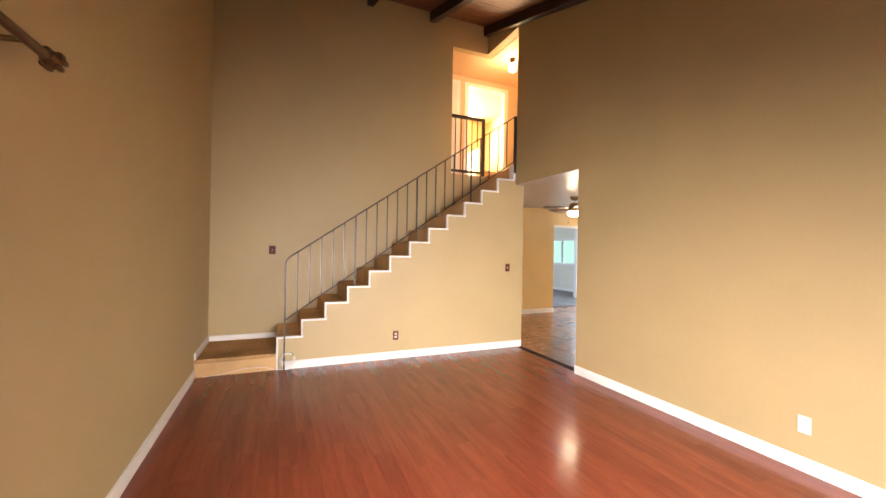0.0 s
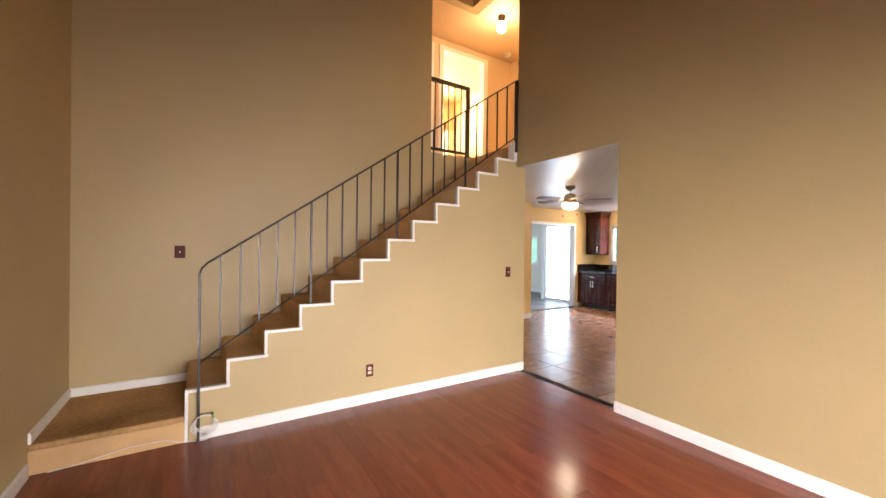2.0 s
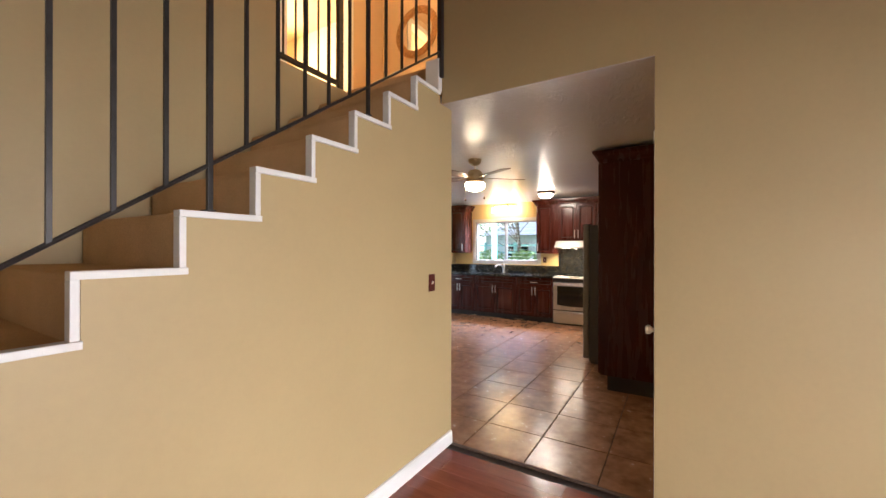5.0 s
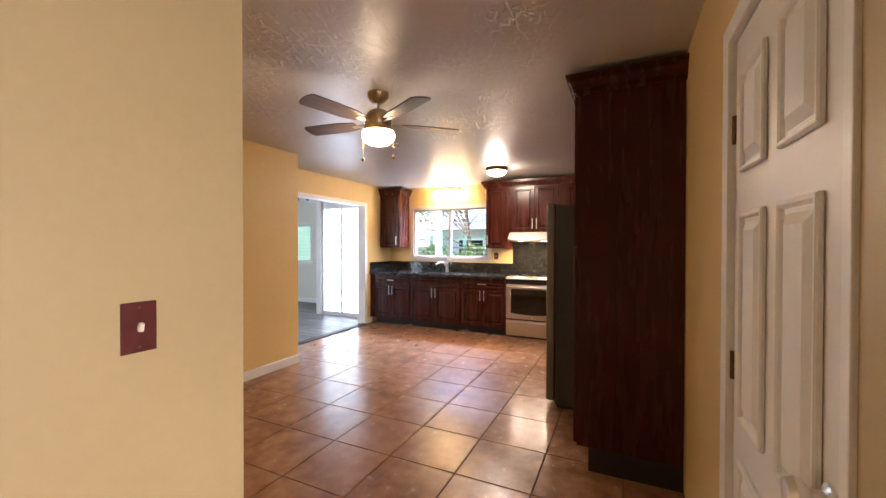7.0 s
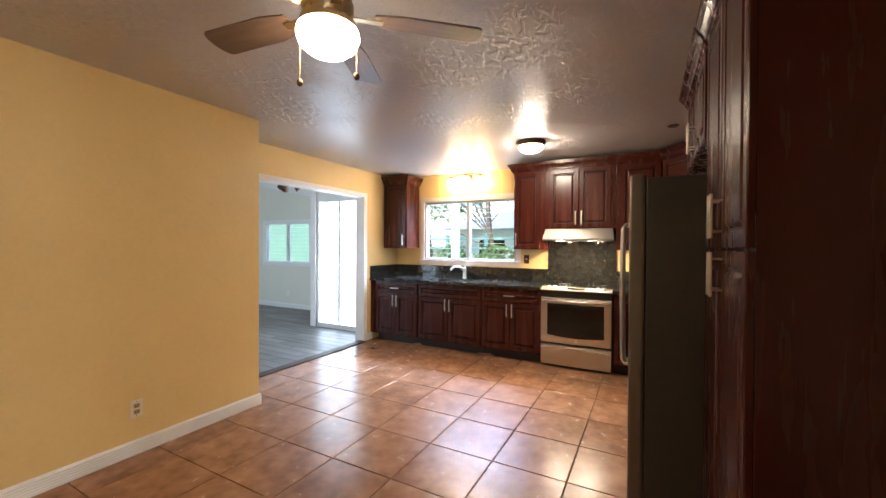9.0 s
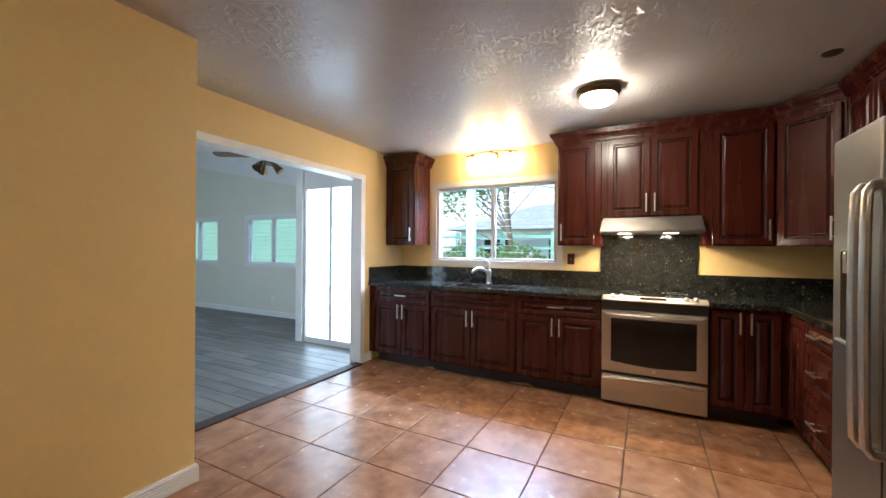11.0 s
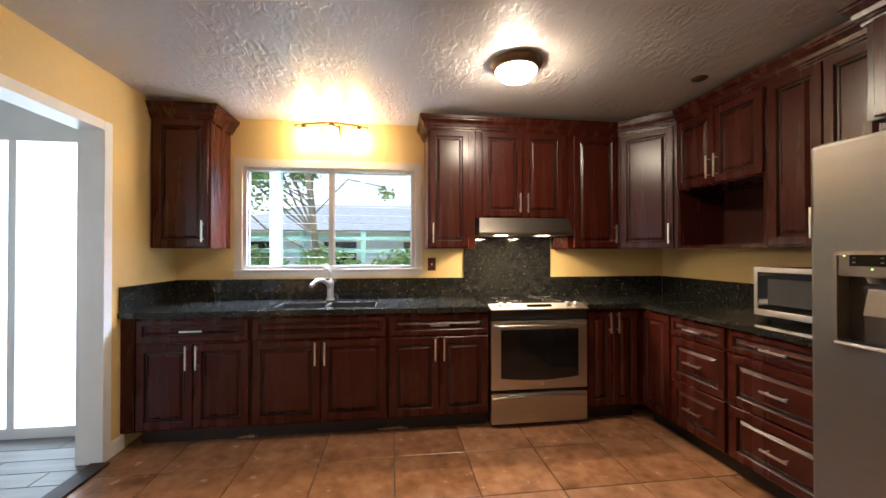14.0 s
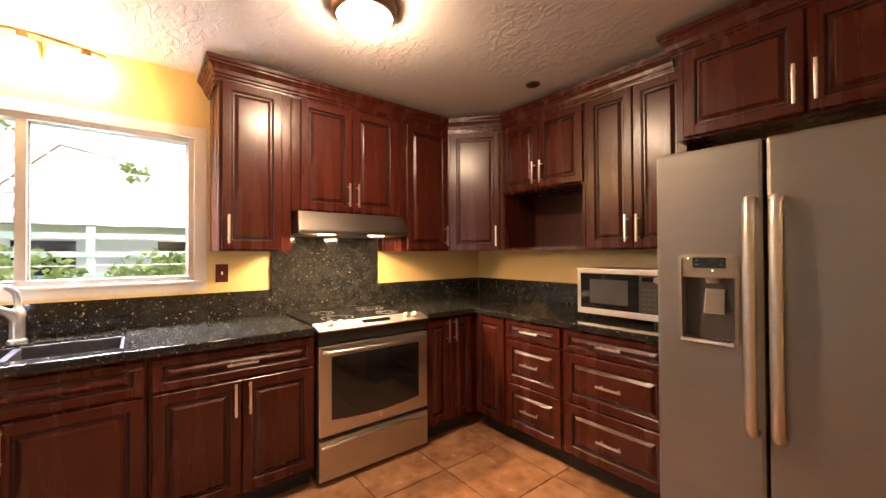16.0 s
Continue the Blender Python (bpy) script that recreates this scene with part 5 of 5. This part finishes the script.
# ---- kitchen lamps ----
def fan_blade(r0, r1, w0, w1, tip=0.03):
    bm = B()
    outline = [(r0, -w0 / 2), (r0 + 0.10, -w1 / 2 * 0.95)] + [(r1 - tip + tip * math.sin(a), -w1 / 2 * math.cos(a)) for a in [math.pi * k / 8 for k in range(9)]] + [(r0 + 0.10, w1 / 2 * 0.95), (r0, w0 / 2)]
    up, dn = [bm.verts.new((x, y, 0.004)) for x, y in outline], [bm.verts.new((x, y, -0.004)) for x, y in outline]
    bm.faces.new(up); bm.faces.new(dn[::-1])
    n = len(outline)
    for k in range(n): bm.faces.new((up[k], up[(k + 1) % n], dn[(k + 1) % n], dn[k]))
    bmesh.ops.recalc_face_normals(bm, faces=bm.faces[:])
    return bm


fan = thing("ceiling_fan", pose(4.96, 5.75, CK) @ Matrix.Diagonal((1.07, 1.07, 0.91, 1)), "brushed nickel ceiling fan with dark blades and a lit glass bowl", "ceiling fan")
part("canopy", lathe(B(), [(0.072, 0), (0.072, -0.018), (0.066, -0.042), (0.052, -0.064), (0.030, -0.080), (0.014, -0.084)], 28), M["brass"], fan, smooth=True)
part("downrod", rod(B(), (0, 0, -0.06), (0, 0, -0.145), 0.011, 12), M["chrome"], fan, smooth=True)
part("motor", lathe(B(), [(0.02, -0.125), (0.055, -0.135), (0.080, -0.165), (0.088, -0.20), (0.088, -0.235), (0.080, -0.262), (0.096, -0.270), (0.098, -0.295), (0.092, -0.300)], 32), M["brass"], fan, "brushed motor housing", smooth=True)
part("light_bowl", lathe(B(), [(0.092, -0.298), (0.104, -0.302), (0.108, -0.325), (0.098, -0.360), (0.070, -0.388), (0.030, -0.400), (0.004, -0.402)], 32), M["globe"], fan, "lit opal glass bowl", smooth=True)
for k in range(5):
    a = 24 + 72 * k
    bl = part("blade", fan_blade(0.16, 0.56, 0.09, 0.135), M["blade"], fan, "dark walnut fan blade", m=pose(0, 0, -0.232, 0, 0, a) @ pose(0, 0, 0, 11, 0, 0))
    bm = cube(B(), (0.07, -0.018, -0.004), (0.19, 0.018, 0.003), 0.002)
    part("blade_arm", bm, M["brass"], bl, m=pose(0, 0, -0.006))
for x, y, l in ((-0.042, 0.092, 0.20), (0.042, -0.092, 0.18)):
    bm = rod(B(), (x, y, -0.29), (x, y, -0.30 - l), 0.0012, 6)
    ch = part("pull_chain", bm, M["brass"], fan)
    bm = B()
    bmesh.ops.create_uvsphere(bm, u_segments=12, v_segments=8, radius=0.011, matrix=Matrix.Translation((x, y, -0.31 - l)) @ Matrix.Diagonal((1, 1, 1.5, 1)))
    part("chain_bob", bm, M["bronze"], ch, smooth=True)

dm = thing("ceiling_dome_lamp", pose(7.815, 5.765, CK), "round flush ceiling lamp with a bronze rim and lit glass", "ceiling lamp")
part("rim", lathe(B(), [(0.150, 0), (0.153, -0.018), (0.141, -0.042), (0.126, -0.050)], 36), M["bronze"], dm, smooth=True)
part("glass_bowl", lathe(B(), [(0.125, -0.048), (0.118, -0.066), (0.090, -0.094), (0.050, -0.108), (0.006, -0.112)], 36), M["dome"], dm, "lit frosted glass bowl", smooth=True)
vent = thing("ceiling_vent_cap", pose(7.855, 4.503, CK), "small dark round cap on the ceiling", "ceiling cap")
part("rim", lathe(B(), [(0.048, 0), (0.048, -0.006), (0.036, -0.010)], 24), M["bronze"], vent)
part("disc", lathe(B(), [(0.035, -0.004), (0.034, -0.013), (0.004, -0.014)], 24), M["black"], vent)

vl = thing("vanity_light", pose(XW, 7.335, 2.39, 0, 0, -90), "arched bronze bar lamp with three lit glass shades", "wall lamp")
part("bar", tube(B(), [(0.62 * k / 12, -0.10, 0.0 + 0.035 * math.sin(math.pi * k / 12)) for k in range(13)], 0.010, 8), M["bronze"], vl, smooth=True)
bm = cube(B(), (0.25, -0.025, -0.05), (0.37, -0.001, 0.035), 0.006)
rod(bm, (0.31, -0.02, 0.0), (0.31, -0.10, 0.033), 0.008, 8)
part("back_plate", bm, M["bronze"], vl)
for x in (0.08, 0.31, 0.54):
    z = 0.035 * math.sin(math.pi * x / 0.62)
    part("shade_holder", rod(B(), (x, -0.10, z), (x, -0.10, z - 0.04), 0.022, 14), M["bronze"], vl, smooth=True)
    part("shade", lathe(B(), [(0.025, 0), (0.052, -0.012), (0.056, -0.10), (0.05, -0.115), (0.01, -0.116)], 22, (x, -0.10, z - 0.038)), M["bulb"], vl, "lit frosted shade", smooth=True)

# ---- sunroom fan ----
sf = thing("sunroom_fan", pose(7.96, 9.55, 2.815), "dark ceiling fan with three drooping spot shades", "ceiling fan")
part("downrod", rod(B(), (0, 0, 0.02), (0, 0, -0.36), 0.012, 10), M["bronze"], sf)
part("motor", lathe(B(), [(0.03, -0.30), (0.10, -0.33), (0.11, -0.39), (0.07, -0.44), (0.03, -0.46)], 26), M["bronze"], sf, smooth=True)
for k in range(5):
    part("blade", fan_blade(0.14, 0.62, 0.09, 0.14), M["blade"], sf, m=pose(0, 0, -0.39, 0, 0, 50 + 72 * k) @ pose(0, 0, 0, 10, 0, 0))
for k in range(3):
    a = radians(70 + 120 * k)
    arm = part("spot_arm", rod(B(), (0.02 * math.cos(a), 0.02 * math.sin(a), -0.45), (0.09 * math.cos(a), 0.09 * math.sin(a), -0.50), 0.010, 8), M["bronze"], sf)
    part("spot_shade", rod(B(), (0.08 * math.cos(a), 0.08 * math.sin(a), -0.49), (0.16 * math.cos(a), 0.16 * math.sin(a), -0.58), 0.025, 16, 0.055), M["bronze"], arm, "dark bell shade")

# ---- outdoors ----
tagged(new("ground", mesh_of("ground", cube(B(), (-300, -300, -0.55), (300, 300, -0.30)), M["ground"])), "patchy lawn round the house", "ground", kind="structure")
nb = thing("neighbour_house", pose(24, 7.0, -0.3), "white neighbouring house with a grey hip roof", "house")
part("wall", cube(B(), (0, -5, 0), (8, 7.5, 2.7)), M["render"], nb)
bm = B()
v = [bm.verts.new(p) for p in ((-0.8, -5.8, 2.6), (8.8, -5.8, 2.6), (8.8, 8.3, 2.6), (-0.8, 8.3, 2.6), (4, -1.5, 4.3), (4, 4.2, 4.3))]
for f in ((0, 1, 4), (1, 2, 5, 4), (2, 3, 5), (3, 0, 4, 5), (3, 2, 1, 0)): bm.faces.new([v[k] for k in f])
bmesh.ops.recalc_face_normals(bm, faces=bm.faces[:])
part("roof", bm, M["roof"], nb)
for y in (-2.5, 1.2, 4.6):
    wd = part("window", cube(B(), (-0.02, y, 0.9), (0.04, y + 1.5, 2.1), 0.01), M["black_glass"], nb)
    part("window_frame", cube(B(), (-0.03, y - 0.06, 0.84), (-0.005, y + 1.56, 0.9)), M["fence"], wd)
fe = thing("garden_fence", pose(12.2, 2.0, -0.3), "white rail fence in the garden", "fence")
for k in range(10): part("post", cube(B(), (-0.04, 1.0 * k - 0.04, 0), (0.04, 1.0 * k + 0.04, 1.95), 0.004), M["fence"], fe)
for z in (0.45, 0.75, 1.05, 1.35, 1.60, 1.82): part("rail", cube(B(), (-0.055, -0.1, z), (-0.03, 9.1, z + 0.055), 0.003), M["fence"], fe)
solid("porch_post", cube(B(), (10.3, 7.82, -0.3), (10.42, 7.94, 3.0), 0.01), M["fence"], "pale painted porch post outside the window", "post")


def leaf_cloud(n, spread, seed, size=0.10):
    rs = random.Random(seed)
    vs, fs = [], []
    for _ in range(n):
        d = Vector((rs.gauss(0, 1), rs.gauss(0, 1), rs.gauss(0, 1))).normalized() * (rs.random() ** 0.4)
        c = Vector((d.x * spread[0], d.y * spread[1], d.z * spread[2]))
        if noise.noise(c * 2.2 + Vector((seed, 0, 0))) < -0.12: continue
        q = Euler((rs.uniform(0, 6.3), rs.uniform(0, 6.3), rs.uniform(0, 6.3))).to_matrix()
        s = size * rs.uniform(0.6, 1.3)
        i = len(vs)
        vs += [tuple(c + q @ Vector(p) * s) for p in ((0, -0.5, 0), (0.28, 0, 0.06), (0, 0.6, 0), (-0.28, 0, 0.06))]
        fs.append((i, i + 1, i + 2, i + 3))
    me = bpy.data.meshes.new("leaves")
    me.from_pydata(vs, [], fs)
    me.materials.append(M["leaf"])
    return me


def tree(at, h, seed, label):
    rs = random.Random(seed)
    tr = thing("garden_tree", pose(*at), label, "tree")
    part("trunk", tube(B(), [(0, 0, 0), (0.05, 0.08, h * 0.3), (-0.08, 0.16, h * 0.55), (0.05, 0.30, h * 0.8)], 0.052, 8), M["bark"], tr, smooth=True)
    for k in range(7):
        a, z = rs.uniform(0.2, 2.9), h * rs.uniform(0.34, 0.70)
        e = Vector((math.cos(a) * h * 0.32, math.sin(a) * h * 0.32, z + h * 0.22))
        part("limb", tube(B(), [(0, 0.12, z), tuple(e * 0.55 + Vector((0, 0.05, z * 0.35))), tuple(e)], 0.014, 6), M["bark"], tr, smooth=True)
        cr2 = new("crown", leaf_cloud(520, (h * 0.17, h * 0.17, h * 0.13), seed * 10 + k, 0.085))
        cr2.parent, cr2.matrix_basis = tr, Matrix.Translation(e)
    return tr


tr1 = tree((11.8, 7.60, -0.3), 4.4, 3, "slender garden tree with a thin leafy crown")
part("limb", tube(B(), [(0.02, 0.14, 2.2), (-0.1, -0.4, 2.75), (-0.2, -0.98, 2.62)], 0.012, 6), M["bark"], tr1, smooth=True)
twig = new("crown", leaf_cloud(46, (0.12, 0.16, 0.13), 77, 0.11))
twig.parent, twig.matrix_basis = tr1, Matrix.Translation((-0.2, -1.0, 2.52))
for k, at in enumerate(((0.0, 0.45, 2.85), (-0.15, 0.95, 2.75), (0.1, 0.15, 3.05), (-0.1, 0.70, 3.1), (0.0, 1.35, 2.95))):
    part("limb", tube(B(), [(0.0, 0.12, 1.9), (0.0, 0.12 + at[1] * 0.4, 2.35), at], 0.018, 6), M["bark"], tr1, smooth=True)
    cloud = new("crown", leaf_cloud(420, (0.36, 0.36, 0.24), 90 + k, 0.095))
    cloud.parent, cloud.matrix_basis = tr1, Matrix.Translation(at)
tree((15.0, 11.0, -0.3), 4.6, 5, "leafy garden tree behind the fence")
for k, (x, y, s) in enumerate(((11.6, 7.5, 0.55), (11.8, 6.4, 0.5), (11.5, 5.4, 0.55), (11.9, 8.6, 0.6), (11.4, 9.6, 0.55), (12.0, 4.4, 0.5))):
    sh = thing("garden_shrub", pose(x, y, -0.3), "low leafy green shrub by the fence", "shrub", "shrubs by the fence")
    part("stem", tube(B(), [(0, 0, 0), (0.03, 0.02, 0.4), (0.02, -0.04, 1.3)], 0.02, 6), M["bark"], sh)
    lv = new("leaves", leaf_cloud(1000, (s * 0.75, s, s * 0.75), 20 + k, 0.10))
    lv.parent, lv.matrix_basis = sh, pose(0, 0, 1.3)
solid("green_outbuilding", cube(B(), (13.0, 11.5, -0.3), (15.5, 28.0, 2.6)), M["bluewall"], "pale green garden outbuilding", "outbuilding")

# ---- pieces of the floors ----
def pieces(name, floor, cells, material, gap, thick, bevel):
    """Slabs of one floor; alike sizes share a mesh."""
    made = {}
    for x0, x1, y0, y1 in cells:
        key = (round(x1 - x0, 3), round(y1 - y0, 3))
        if key[0] < 0.02 or key[1] < 0.02: continue
        if key not in made:
            bm = B()
            w, d = key[0] - gap, key[1] - gap
            lo = [bm.verts.new(p) for p in ((-w / 2, -d / 2, -thick), (w / 2, -d / 2, -thick), (w / 2, d / 2, -thick), (-w / 2, d / 2, -thick))]
            mid = [bm.verts.new(p) for p in ((-w / 2, -d / 2, -bevel), (w / 2, -d / 2, -bevel), (w / 2, d / 2, -bevel), (-w / 2, d / 2, -bevel))]
            e = bevel * 1.6
            top = [bm.verts.new(p) for p in ((-w / 2 + e, -d / 2 + e, 0), (w / 2 - e, -d / 2 + e, 0), (w / 2 - e, d / 2 - e, 0), (-w / 2 + e, d / 2 - e, 0))]
            for a, b in ((lo, mid), (mid, top)):
                for k in range(4): bm.faces.new((a[k], a[(k + 1) % 4], b[(k + 1) % 4], b[k]))
            bm.faces.new(top)
            made[key] = mesh_of(name, bm, material)
        ob = new(name, made[key])
        ob.parent, ob.location = floor, ((x0 + x1) / 2, (y0 + y1) / 2, 0)


def clip(cells, x0, x1, y0, y1):
    for a, b, c, d in cells:
        if b > x0 and a < x1 and d > y0 and c < y1: yield max(a, x0), min(b, x1), max(c, y0), min(d, y1)


P = 0.4645
tiles = [(3.895 + P * i, 3.895 + P * (i + 1), 4.635 + P * j, 4.635 + P * (j + 1)) for i in range(-2, 12) for j in range(-3, 9)]
inside = [c for c in clip(tiles, XK + 0.003, XW, YS, YN) if not (c[2] > YP + 0.05 and c[1] < XP - 0.05)]
pieces("tile", bpy.data.objects["floor_kitchen"], inside, M["tile"], 0.006, 0.012, 0.002)
rows = []
for i in range(34):
    off = (i * 0.47) % 1.21
    rows += [(XL + 0.123 * i, XL + 0.123 * (i + 1), YF - 1.21 + off + 1.21 * k, YF - 1.21 + off + 1.21 * (k + 1)) for k in range(8)]
pieces("plank", bpy.data.objects["floor_living"], list(clip(rows, XL, XK - 0.022, YF, YS1)), M["laminate"], 0.0007, 0.012, 0.0005)
rows = []
for i in range(35):
    off = (i * 0.37) % 0.92
    rows += [(4.52 + 0.152 * i, 4.52 + 0.152 * (i + 1), YN - 0.92 + off + 0.92 * k, YN - 0.92 + off + 0.92 * (k + 1)) for k in range(9)]
sun_cells = [c for c in clip(rows, 4.52, 9.75, YN + 0.05, 15.1) if not (c[0] > 8.65 and c[3] < 9.78)]
near = [c for c in sun_cells if c[2] < 13.2 and c[0] > 5.4][:300]
pieces("plank", bpy.data.objects["floor_sunroom"], near, M["plank"], 0.004, 0.012, 0.0012)
bm = B()
for c in sun_cells:
    if c not in near: cube(bm, (c[0] + 0.002, c[2] + 0.002, -0.012), (c[1] - 0.002, c[3] - 0.002, 0))
far_planks = new("far_planks", mesh_of("far_planks", bm, M["plank"]))
far_planks.parent = bpy.data.objects["floor_sunroom"]
tagged(far_planks, kind="stuff")
